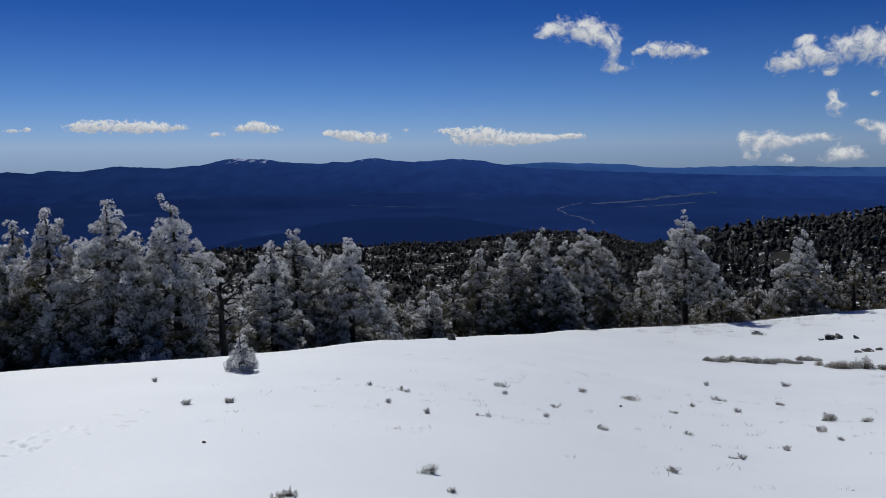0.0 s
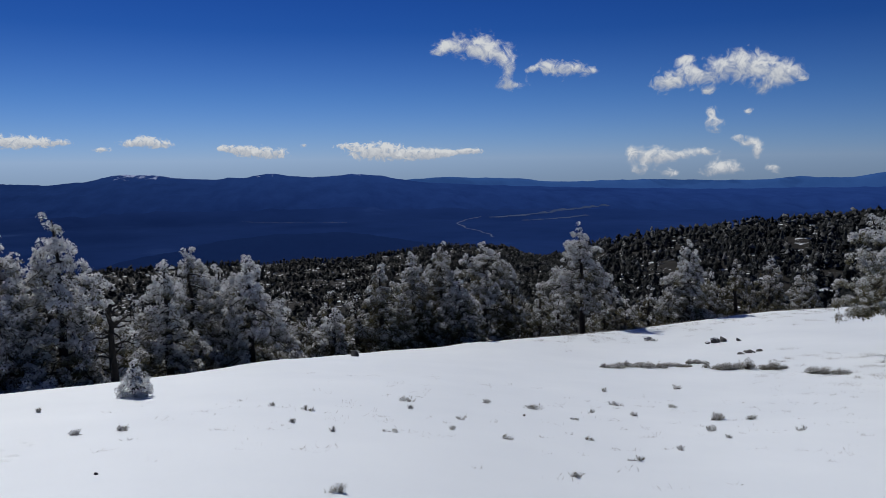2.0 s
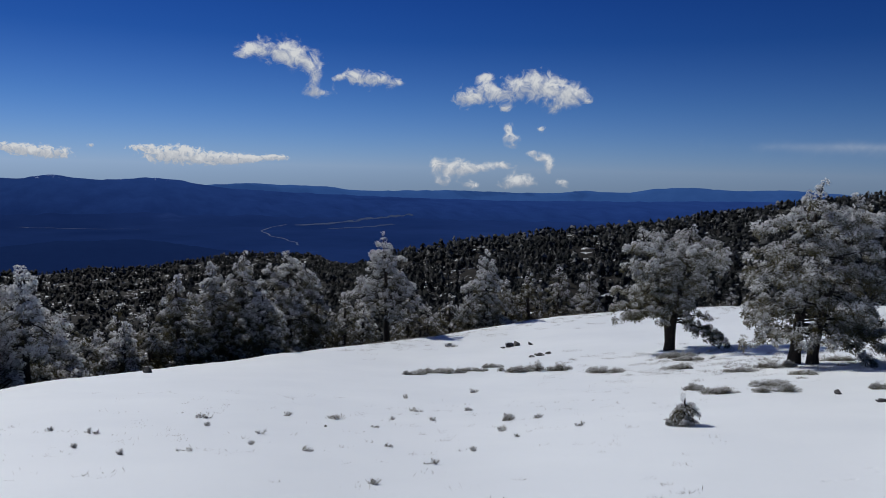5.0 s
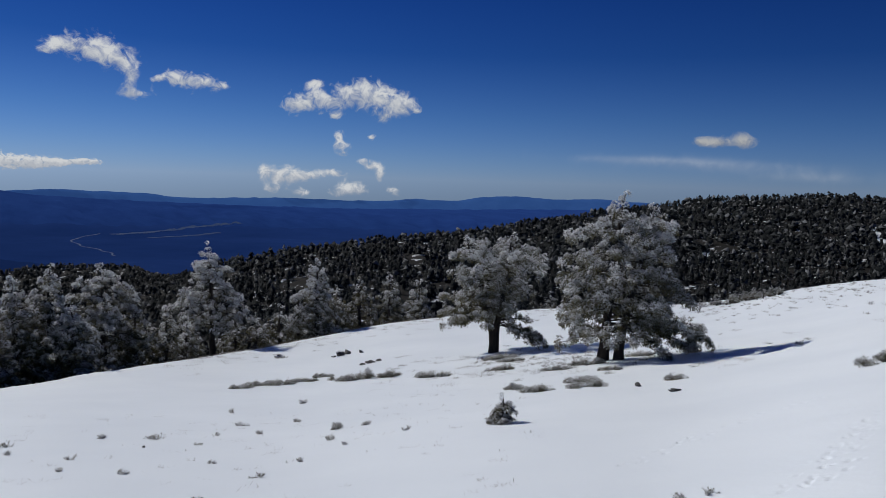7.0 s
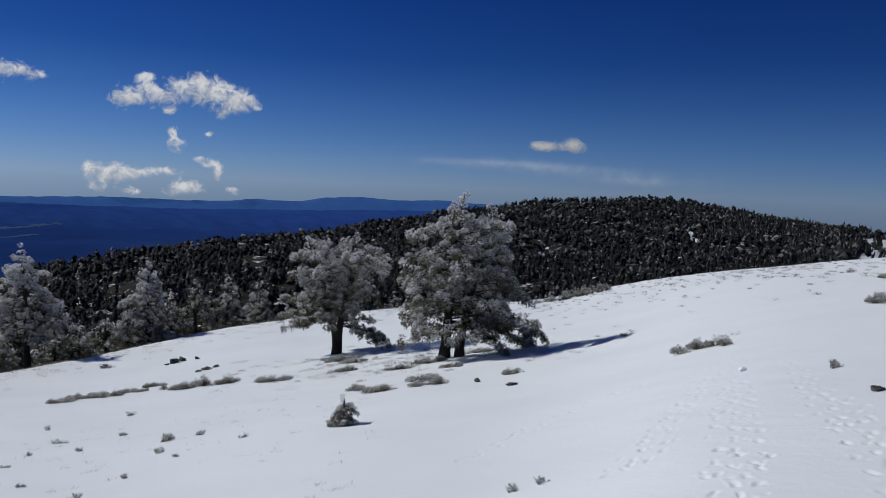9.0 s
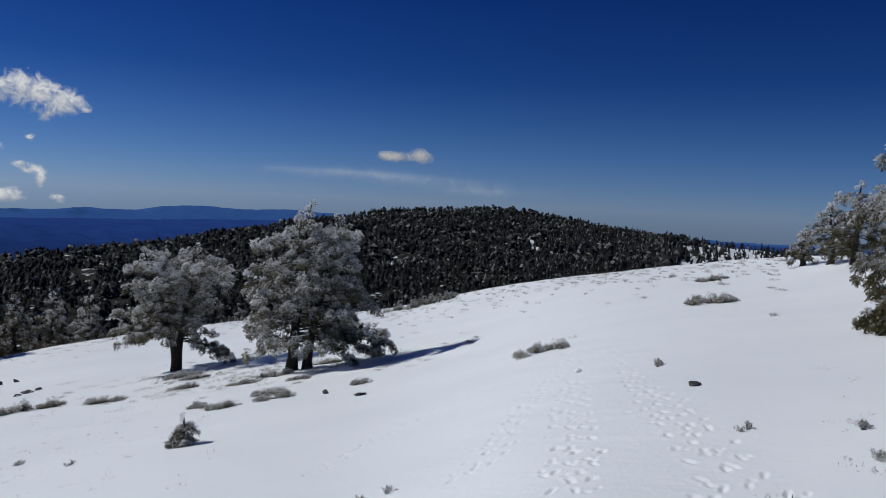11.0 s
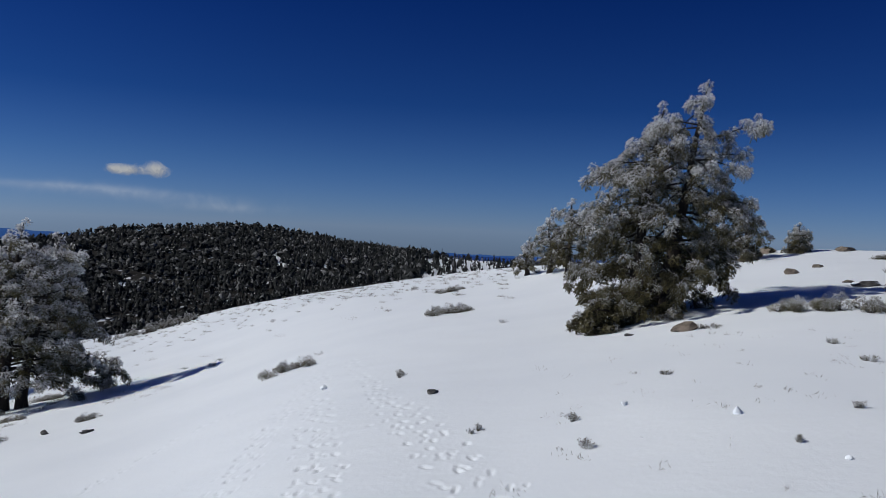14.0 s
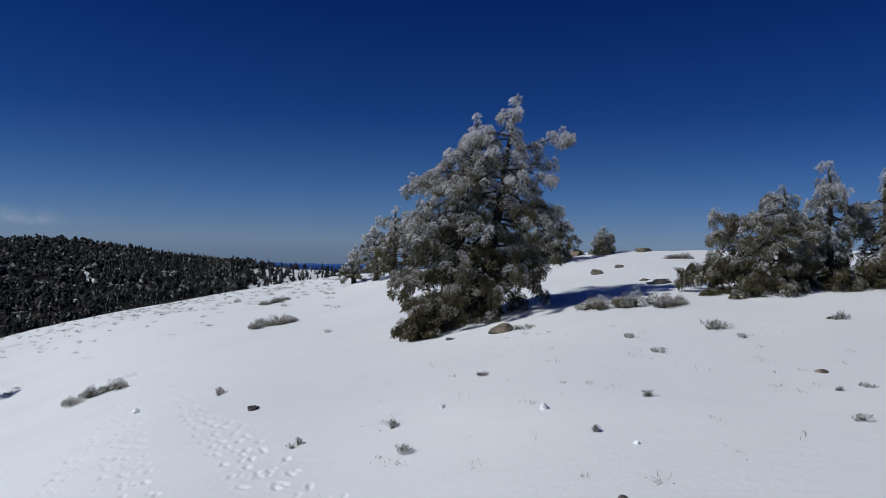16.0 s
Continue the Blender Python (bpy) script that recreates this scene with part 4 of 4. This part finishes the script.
conifer(11.14, 12.71, 0.68, "small bushy frosted sapling in the open snow", 152, ((0, 0.36), (0.4, 0.32), (0.8, 0.2), (1, 0.08)), name="fir_sapling", trunk=0.03, tuft=0.15, rime=0.75, per_m=36, tips=34)


def dead_tree(x, y, h, seed):
    rng = np.random.RandomState(seed)
    top = new("dead_tree")
    top.location = (x, y, on_ground(x, y) - 0.1)
    tagged(top, "dark dead broken trunk with bare crooked limbs", "tree")
    t = np.linspace(0, 1, 9)
    v, f = tube(np.stack([rng.normal(0, 0.03, 9), rng.normal(0, 0.03, 9), t * h], 1), 0.13 * (1 - 0.55 * t), 9)
    part("trunk", v, f, BARK_DARK, top)
    for i in range(16):
        z, a, L = h * rng.uniform(0.3, 1.0), rng.uniform(0, 6.28), rng.uniform(0.4, 1.1)
        s = np.linspace(0, 1, 6)[:, None]
        p = np.array([0, 0, z]) + np.array([math.cos(a), math.sin(a), rng.uniform(-0.2, 0.5)]) * s * L + np.cumsum(rng.normal(0, 0.06, (6, 3)), 0)
        v, f = tube(p, 0.035 * (1 - s[:, 0]) + 0.008, 5)
        part("limb", v, f, BARK_DARK, top)
    return top


dead_tree(*spot(-16.7, 25), 2.7, 155)


# ---- low plants, stones and snow lumps ----
def tussock(x, y, w, seed):
    rng = np.random.RandomState(seed)
    top = new("grass_tussock")
    top.location = (x, y, on_ground(x, y))
    tagged(top, "dry frosted grass tussock poking out of the snow", "grass tuft", "grass tussocks")
    th, ph = np.meshgrid(np.linspace(0, 2 * np.pi, 12, endpoint=False), np.linspace(0.05, 1.5, 5))
    rr = 1 + 0.3 * wave(np.cos(th) * 2 + seed, np.sin(th) * 2 + ph, 1.5, seed)
    v = np.stack([0.16 * w * rr * np.cos(th) * np.sin(ph), 0.11 * w * rr * np.sin(th) * np.sin(ph), 0.06 * w * rr * np.cos(ph) - 0.01], -1).reshape(-1, 3)
    i, j = np.meshgrid(np.arange(4), np.arange(12), indexing="ij")
    f = np.stack([i * 12 + j, (i + 1) * 12 + j, (i + 1) * 12 + (j + 1) % 12, i * 12 + (j + 1) % 12], -1).reshape(-1, 4)
    part("root_clump", v, f, SOIL, top)
    # a few uneven clumps of frosted shoots
    n = int(14 + 40 * min(w, 0.9))
    k = rng.randint(2, 5)
    cx, cy, ch = rng.normal(0, 0.22 * w, k), rng.normal(0, 0.13 * w, k), rng.uniform(0.5, 1.2, k)
    i = rng.randint(0, k, n)
    off = rng.normal(0, 0.09 * w, (n, 2))
    pos = np.stack([cx[i] + off[:, 0], cy[i] + off[:, 1], ch[i] * rng.uniform(0.02, 0.16, n) * (0.1 + 0.7 * w)], 1)
    axis = np.stack([off[:, 0] / w * 4, off[:, 1] / w * 4, np.full(n, 0.8)], 1) + rng.normal(0, 0.25, (n, 3))
    frosted(rng, "grass_mass", pos, axis, (0.07 + 0.16 * w) * ch[i], rng.uniform(0.4, 1.3, n), 24, 0.0022 + 0.0045 * w, top)
    return top


def frosted(rng, name, pos, axis, size, coat, tips, wide, parent):
    """Many small frosted shoots as one part."""
    v, f, c = brushes(rng, pos, axis, size, coat, tips, -0.15, wide)
    ob = part(name, v, f, FOLIAGE, parent)
    at = ob.data.attributes.new("rime_coat", "FLOAT", "POINT")
    at.data.foreach_set("value", c.astype(np.float32))
    return tagged(ob, kind="stuff")


def shrub(x, y, w, seed):
    rng = np.random.RandomState(seed)
    top = new("low_shrub")
    top.location = (x, y, on_ground(x, y) - 0.02)
    tagged(top, "low frost-covered twiggy shrub lying along the snow", "shrub", "frosted shrubs")
    a = math.atan2(x, y)
    ax = np.array([math.cos(a), -math.sin(a), 0])
    dz = np.array([math.sin(a), math.cos(a), 0])
    k = max(4, int(w * 6.5))
    hgt = 0.2 + 0.1 * min(w, 3.0) + 0.45 * (w > 3.8)
    cu, cv = np.linspace(-0.42, 0.42, k) * w + rng.normal(0, 0.06, k) * w, rng.normal(0, 0.13, k) * min(w, 2.5)
    stems, B, D, H = [], [], [], []
    for i in range(k):
        o = ax * cu[i] + dz * cv[i]
        o = o + np.array([0, 0, on_ground(x + o[0], y + o[1]) - on_ground(x, y)])
        tall = hgt * rng.uniform(0.45, 1.1) * (1.1 - 0.8 * abs(cu[i]) / w)
        wide = rng.uniform(0.16, 0.32)
        m = 30
        th, u = rng.uniform(0, 6.28, m), np.sqrt(rng.rand(m))
        p = o + np.stack([np.cos(th) * u * wide, np.sin(th) * u * wide, tall * (1 - 0.8 * u ** 2) * rng.uniform(0.35, 1.0, m)], 1)
        stems.append(twigs(np.repeat(o[None], m, 0) + rng.normal(0, 0.03, (m, 3)) * [1, 1, 0], p, 0.007))
        B.append(p)
        D.append((p - o) / wide * [0.7, 0.7, 1.0] + rng.normal(0, 0.3, (m, 3)) + np.array([0, 0, 0.35]))
        H.append(0.25 + 0.5 * (p[:, 2] - o[2]) / hgt)
    v, f = join(stems)
    tagged(part("stem_mass", v, f, BARK, top), kind="stuff")
    B, D, H = np.vstack(B), np.vstack(D), np.concatenate(H)
    v, f, c = mops(rng, B, D, rng.uniform(0.13, 0.22, len(B)), np.clip(H + rng.normal(0.12, 0.15, len(B)), 0.1, 1.2), 24, -0.05, 0.006, 0.45)
    ob = tagged(part("twig_mass", v, f, FOLIAGE, top), kind="stuff")
    at = ob.data.attributes.new("rime_coat", "FLOAT", "POINT")
    at.data.foreach_set("value", c.astype(np.float32))
    return top


def stone(x, y, w, seed, mat, label, flat=0.55, sink=0.3, cleft=14, cap=False):
    rng = np.random.RandomState(seed)
    bm = bmesh.new()
    bmesh.ops.create_icosphere(bm, subdivisions=4 if w > 0.5 else 3, radius=0.5)
    off = Vector((rng.uniform(0, 50), rng.uniform(0, 50), rng.uniform(0, 50)))
    cuts = [(Vector(rng.normal(size=3)).normalized(), rng.uniform(0.18 if cap else 0.24, 0.4)) for _ in range(cleft)]
    for v in bm.verts:
        p = v.co.copy()
        for n, d in cuts:
            over = p.dot(n) - d
            if over > 0:
                p -= n * over
        k = 1 + 0.12 * noise.noise(p * 2.1 + off) + 0.06 * noise.noise(p * 6 + off) + 0.05 * noise.noise(p * 14 + off)
        v.co = Vector((p.x * k * w * 1.15, p.y * k * w * 0.9, p.z * k * w * flat * 1.2))
    me = bpy.data.meshes.new("stone")
    bm.normal_update()
    # a little snow lies on the flatter tops
    for f in bm.faces:
        c = f.calc_center_median()
        f.material_index = int(cap and f.normal.z > 0.72 and noise.noise(c * (2.2 / w) + off) > 0.12)
    bm.to_mesh(me)
    bm.free()
    for p in me.polygons:
        p.use_smooth = w < 0.3
    me.materials.append(mat)
    if cap:
        me.materials.append(SNOW)
    ob = new("boulder" if w > 0.4 else "stone", me)
    ob.location = (x, y, on_ground(x, y) + w * flat * (0.5 - sink))
    ob.rotation_euler = (0, 0, rng.uniform(0, 6.28))
    return tagged(ob, label, "rock", "stones in the snow")


for k, (x, y, w) in enumerate([(1.32, 16.39, 0.38), (1.22, 14.97, 0.16), (0.6, 11.57, 0.26), (-1.51, 14.35, 0.23), (3.21, 17.3, 0.36), (4.32, 17.06, 0.45), (2.12, 13.87, 0.22), (1.72, 12.4, 0.2), (2.58, 11.9, 0.24), (4.91, 15.62, 0.22), (5.94, 17.39, 0.27),
                               (7.23, 19.17, 0.51), (6.99, 17.23, 0.41), (8.75, 19.11, 0.39), (8.16, 22.73, 0.4), (11.28, 24.08, 0.71), (8.78, 16.65, 0.66), (7.7, 14.68, 0.36), (7.47, 13.65, 0.26), (9.56, 16.38, 0.37), (4.4, 10.85, 0.26), (5.81, 12.14, 0.25),
                               (4.32, 12.72, 0.23), (2.82, 9.11, 0.21), (0.1, 6.45, 0.1), (-0.71, 13.67, 0.27), (-0.3, 11.27, 0.18), (-0.91, 12.05, 0.15), (-3.93, 11.27, 0.26), (-3.34, 11.41, 0.3), (-5.71, 14.42, 0.17)]):
    tussock(x, y, w, 200 + k)
for k, (x, y, w) in enumerate([(-0.2, 7.13, 0.23), (-1.31, 5.92, 0.36), (6.61, 4.32, 0.25), (6.91, 4.17, 0.21), (28.62, 15.37, 0.66), (14.1, 3.25, 0.37), (14.44, 3.36, 0.32), (8.77, 0.78, 0.25), (8.86, -0.31, 0.28), (7.61, -0.5, 0.31), (11.61, -1.47, 0.34),
                               (16.76, -2.61, 0.79), (11.76, -4.19, 0.32), (12.6, -5.88, 0.4), (13.9, -5.87, 0.81), (14.3, -8.22, 0.73), (7.32, -2.37, 0.11), (7.25, -4.84, 0.19), (8.65, -5.71, 0.17), (8.47, -5.33, 0.14), (13.5, -4.23, 0.34), (8.69, -3.23, 0.18),
                               (26.24, -9.12, 0.61), (43.91, 11.0, 0.75), (16.59, 17.59, 0.76), (9.49, 14.32, 0.37), (8.61, 16.42, 0.51), (20.4, 47.4, 1.0)]):
    tussock(x, y, w, 240 + k)
for k, (x, y, w) in enumerate([(13.65, 32.8, 2.0), (15.34, 32.78, 0.95), (16.81, 33.97, 0.8), (17.65, 30.7, 3.7), (19.22, 27.44, 1.5), (17.9, 16.58, 1.1), (11.94, 32.19, 0.84), (19.85, 8.08, 1.4), (28.4, 5.42, 2.1), (39.25, 7.79, 1.44), (17.95, -5.33, 2.7),
                               (52.0, 34.2, 4.2), (52.6, 32.2, 3.9), (30.49, -10.43, 0.81), (24.64, 28.3, 1.2), (27.49, 22.41, 1.06), (25.26, 30.04, 1.76), (23.90, 22.31, 1.59), (22.28, 26.09, 1.16), (22.23, 22.54, 0.95), (19.32, 18.01, 1.09), (16.60, 17.50, 0.81), (17.03, 19.14, 0.42), (20.07, 14.78, 0.41), (22.60, 19.77, 0.67)]):
    shrub(x, y, w, 300 + k)
GREY = "dark grey rock half buried in the snow"
TAN = "rounded tan granite boulder resting in the snow"
# the flat one at (22.93, -7.49) stands in for the bent pine's shadow tip
for k, (x, y, w, fl) in enumerate([(23.1, 44.2, 0.95, 0.7), (23.9, 44.5, 0.85, 0.6), (24.6, 43.9, 0.6, 0.5), (22.6, 44.0, 0.5, 0.5), (21.87, 37.89, 0.9, 0.35), (22.72, 38.28, 0.65, 0.4), (21.2, 37.55, 0.5, 0.3), (18.5, 14.94, 0.3, 0.8), (17.61, 12.87, 0.45, 0.4), (20.3, 48.0, 1.0, 0.4), (11.65, 2.03, 0.27, 0.5), (22.93, -7.49, 0.81, 0.35), (5.4, -2.14, 0.09, 0.4), (-2.73, 8.19, 0.06, 0.7),
                                   (3.75, 15.47, 0.09, 0.7), (0.31, 32.38, 0.45, 0.9), (16.9, -1.07, 0.23, 0.3)]):
    stone(x, y, w, 330 + k, ROCK_DARK, GREY, fl, 0.34, cleft=16, cap=w > 0.25)
for k, (x, y, w, fl) in enumerate([(16.66, -2.14, 0.59, 0.6), (27.36, -6.51, 0.66, 0.55), (28.48, -7.58, 0.47, 0.45), (34.9, -10.1, 0.88, 0.4), (23.83, -7.27, 0.35, 0.4), (9.59, -5.66, 0.21, 0.4), (35.81, -7.23, 0.92, 0.4), (33.72, -6.14, 1.02, 0.5)]):
    stone(x, y, w, 350 + k, ROCK_TAN, TAN, fl, 0.42)
for k, (x, y, w) in enumerate([(8.54, -2.01, 0.13), (9.49, -0.87, 0.09), (14.37, 4.91, 0.14), (6.79, -2.6, 0.07)]):
    ob = stone(x, y, w, 370 + k, SNOW, "small lump of packed snow on the slope", 0.75, 0.25)
    ob.name, ob["category"], ob["group"] = "snow_lump", "snow lump", "snow lumps"


def sprigs(name, label, pts, seed, size, few=(5, 22), up=1.0):
    """Scattered grass tips that nobody could count."""
    rng = np.random.RandomState(seed)
    B, D, L = [], [], []
    for x, y, w in pts:
        n = rng.randint(*few)
        z = on_ground(x, y)
        B.append(np.stack([x + rng.normal(0, 0.3 * w, n), y + rng.normal(0, 0.2 * w, n), np.full(n, z - 0.01)], 1))
        D.append(np.stack([rng.normal(0, 0.6, n), rng.normal(0, 0.6, n), rng.uniform(0.2, 1, n) * up], 1))
        L.append(rng.uniform(0.4, 1.0, n) * size)
    v, f = blades(rng, np.vstack(B), np.vstack(D), np.concatenate(L), 0.028 * size + 0.0008)
    return tagged(link_mesh(name, v, f, [GRASS]), label, "grass", kind="stuff")


rng = np.random.RandomState(9)
pts = []
for az0, az1, r0, r1, n in ((-3, 45, 8, 24, 150), (88, 122, 6, 16, 70), (30, 50, 24, 34, 90), (-20, 0, 9, 16, 25)):
    for _ in range(n):
        az, r = rng.uniform(az0, az1), math.sqrt(rng.uniform(r0 ** 2, r1 ** 2))
        pts.append((*spot(az, r), rng.uniform(0.1, 0.3) * (1 + r / 25)))
sprigs("grass_sprigs", "scattered thin frosted grass sprigs in the snow", pts, 10, 0.085)
pts = []
for _ in range(420):
    az = rng.uniform(52, 84)
    r = float(RIM_D(az)) - abs(rng.normal(0, 7)) - 0.5
    pts.append((*spot(az, r), rng.uniform(0.2, 0.9)))
for _ in range(260):
    az, r = rng.uniform(14, 50), 0
    r = float(RIM_D(az)) - abs(rng.normal(0, 4)) + 1
    pts.append((*spot(az, r), rng.uniform(0.4, 1.2)))
for _ in range(230):
    pts.append((rng.normal(25.5, 3.6), rng.normal(25.5, 4.5), rng.uniform(0.3, 1.0)))
sprigs("rim_scrub", "patchy frosted scrub along the rim and under the pines", pts, 11, 0.15, (30, 80), 1.1)


# ---- valley floor and clouds ----
def ribbon(name, label, line, width, mat, category):
    p = np.array([spot(az, (-215.0) / math.tan(radians(el))) for az, el in line])
    t = np.linspace(0, 1, len(p))
    s = np.linspace(0, 1, 60)
    q = np.stack([np.interp(s, t, p[:, 0]), np.interp(s, t, p[:, 1])], 1)
    ker = np.ones(7) / 7
    q = np.stack([np.convolve(np.pad(q[:, i], 3, mode="edge"), ker, "valid") for i in (0, 1)], 1)
    q += np.stack([5 * np.sin(s * 31), 5 * np.sin(s * 23 + 1)], 1)
    d = np.gradient(q, axis=0)
    nrm = np.stack([-d[:, 1], d[:, 0]], 1) / np.linalg.norm(d, axis=1)[:, None]
    w = width * (0.7 + 0.5 * np.sin(s * 17) ** 2)[:, None]
    a, b = q + nrm * w / 2, q - nrm * w / 2
    v = np.vstack([np.column_stack([a, land(a[:, 0], a[:, 1]) + 1.5]), np.column_stack([b, land(b[:, 0], b[:, 1]) + 1.5])])
    i = np.arange(59)
    f = np.stack([i, i + 1, i + 61, i + 60], -1)
    return tagged(link_mesh(name, v, f, [mat]), label, category, kind="structure")


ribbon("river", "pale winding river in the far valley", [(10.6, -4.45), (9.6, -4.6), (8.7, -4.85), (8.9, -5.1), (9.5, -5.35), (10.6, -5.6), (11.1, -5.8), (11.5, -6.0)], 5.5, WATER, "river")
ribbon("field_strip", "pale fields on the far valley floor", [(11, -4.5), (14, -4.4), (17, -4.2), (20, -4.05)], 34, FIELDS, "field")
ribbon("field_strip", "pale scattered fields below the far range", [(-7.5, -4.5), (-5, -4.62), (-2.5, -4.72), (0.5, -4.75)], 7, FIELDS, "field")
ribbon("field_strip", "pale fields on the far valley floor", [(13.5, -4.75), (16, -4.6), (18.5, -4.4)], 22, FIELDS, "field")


def cloud(blobs, seed, gain=1.0, mat=CLOUD):
    """A far bank of cloud; each blob is bearing, elevation, half width and half height in degrees."""
    R = 4650.0
    b = np.array(blobs)
    az0, az1 = (b[:, 0] - 2.2 * b[:, 2]).min(), (b[:, 0] + 2.2 * b[:, 2]).max()
    el0, el1 = (b[:, 1] - 2.2 * b[:, 3]).min(), (b[:, 1] + 2.2 * b[:, 3]).max()
    na, ne = max(12, int((az1 - az0) / 0.12)), max(12, int((el1 - el0) / 0.1))
    A, E = np.meshgrid(np.linspace(az0, az1, na), np.linspace(el0, el1, ne))
    dens = np.zeros_like(A)
    for a, e, w, h in blobs:
        dens = 1 - (1 - dens) * (1 - 0.93 * gain * np.exp(-(((A - a) / (1.4 * w)) ** 2 + ((E - e) / (1.2 * h)) ** 2)))
    # height within each blob, which paints the lit tops and shaded bases
    side, weight = np.zeros_like(A), np.full_like(A, 1e-6)
    for a, e, w, h in blobs:
        k = np.exp(-(((A - a) / (1.4 * w)) ** 2 + ((E - e) / (1.6 * h)) ** 2))
        side, weight = side + k * (E - e) / h, weight + k
    side = 0.42 + 0.22 * np.clip(side / weight, -1.3, 1.3)
    rr = R - 60 * dens + 12 * wave(A * 80, E * 80, 60, seed)
    ar, er = np.radians(A), np.radians(E)
    P = np.stack([rr * np.sin(ar), rr * np.cos(ar), EYE + rr * np.tan(er)], -1).reshape(-1, 3)
    i, j = np.meshgrid(np.arange(ne - 1), np.arange(na - 1), indexing="ij")
    f = np.stack([i * na + j, i * na + j + 1, (i + 1) * na + j + 1, (i + 1) * na + j], -1).reshape(-1, 4)
    ob = link_mesh("cloud", P, f, [mat], smooth=True)
    at = ob.data.attributes.new("cloud_mass", "FLOAT", "POINT")
    at.data.foreach_set("value", dens.ravel().astype(np.float32))
    at = ob.data.attributes.new("cloud_side", "FLOAT", "POINT")
    at.data.foreach_set("value", side.ravel().astype(np.float32))
    return tagged(ob, "small white fair-weather cloud low in the blue sky", "cloud", "clouds", kind="structure")


CLOUDS = [
    [(7.2, 7.69, 0.48, 0.22), (8.1, 8.14, 0.66, 0.48), (9.4, 8.18, 0.88, 0.66), (10.8, 8.05, 0.88, 0.79), (11.9, 7.42, 0.83, 0.74), (12.5, 6.56, 0.39, 0.61), (12.3, 5.79, 0.35, 0.35), (12.6, 5.31, 0.83, 0.31)],
    [(14.4, 6.43, 0.48, 0.26), (15.2, 6.59, 0.61, 0.44), (16.2, 6.45, 0.74, 0.44), (17.4, 6.39, 0.74, 0.44), (18.5, 6.17, 0.48, 0.26)],
    [(23.4, 5.24, 0.53, 0.39), (24.1, 5.30, 0.74, 0.61), (25.1, 5.83, 0.66, 0.74), (25.2, 6.79, 0.44, 0.26), (26.4, 5.50, 1.01, 0.61), (27.7, 6.02, 1.01, 0.70), (28.7, 6.43, 0.92, 0.74), (29.9, 6.09, 1.01, 0.74), (31.0, 5.76, 0.96, 0.66), (31.9, 5.43, 0.79, 0.48), (32.7, 5.06, 0.31, 0.18), (26.6, 4.49, 0.31, 0.26), (30.3, 4.68, 0.66, 0.44)],
    [(26.9, 3.02, 0.26, 0.39), (27.2, 2.27, 0.57, 0.35), (27.3, 1.76, 0.31, 0.22)],
    [(21.8, 0.33, 0.53, 0.53), (22.6, -0.11, 0.79, 0.53), (23.6, 0.13, 0.74, 0.48), (24.8, 0.02, 0.88, 0.35), (22.1, -1.06, 0.48, 0.31), (24.2, -1.20, 0.53, 0.26), (26.6, 0.31, 0.74, 0.26)],
    [(27.0, -1.10, 0.70, 0.35), (27.9, -0.79, 0.83, 0.53), (28.6, -0.93, 0.44, 0.31)],
    [(28.9, 1.26, 0.39, 0.22), (29.6, 0.87, 0.57, 0.39), (30.1, 0.23, 0.26, 0.48)],
    [(31.1, -0.90, 0.44, 0.26)],
    [(29.4, 3.03, 0.26, 0.22)],
    [(53.5, 3.27, 0.57, 0.31), (54.7, 3.26, 0.66, 0.35), (56.3, 3.36, 0.74, 0.57)],
    [(-25.4, 1.33, 0.73, 0.33), (-24.2, 1.41, 1.22, 0.37), (-22.7, 1.37, 1.38, 0.37), (-21.0, 1.33, 1.22, 0.41), (-19.2, 1.29, 0.90, 0.24)],
    [(-14.5, 1.24, 0.73, 0.20), (-13.6, 1.40, 1.06, 0.45), (-12.7, 1.15, 0.65, 0.20)],
    [(-8.2, 0.88, 0.73, 0.24), (-7.2, 0.71, 0.98, 0.33), (-6.0, 0.54, 1.06, 0.45), (-4.7, 0.44, 0.73, 0.37)],
    [(0.5, 0.99, 0.73, 0.20), (1.8, 0.51, 1.38, 0.57), (3.2, 0.79, 0.90, 0.49), (4.8, 0.36, 1.63, 0.49), (6.6, 0.30, 1.38, 0.37), (8.5, 0.45, 1.55, 0.24), (9.9, 0.56, 0.65, 0.16)],
    [(-16.5, 0.81, 0.57, 0.16)],
    [(-29.5, 1.07, 0.41, 0.16), (-28.5, 1.18, 0.33, 0.16)],
    [(-2.7, 1.05, 0.20, 0.16)],
]
for k, blobs in enumerate(CLOUDS):
    low = blobs[0][1] < 2 and blobs[0][0] < 10
    cloud(blobs, 400 + k, 1.07 if low else 1.0, CUMULUS if low else PALE_CLOUD if blobs[0][0] > 50 else CLOUD)
veil = cloud([(49.5, 1.9, 4.0, 0.3), (55.5, 1.55, 4.5, 0.4), (60.5, 0.9, 3.0, 0.35)], 430, 0.38, VEIL)
tagged(veil, "thin faint veil of high cloud near the hill", "cloud")
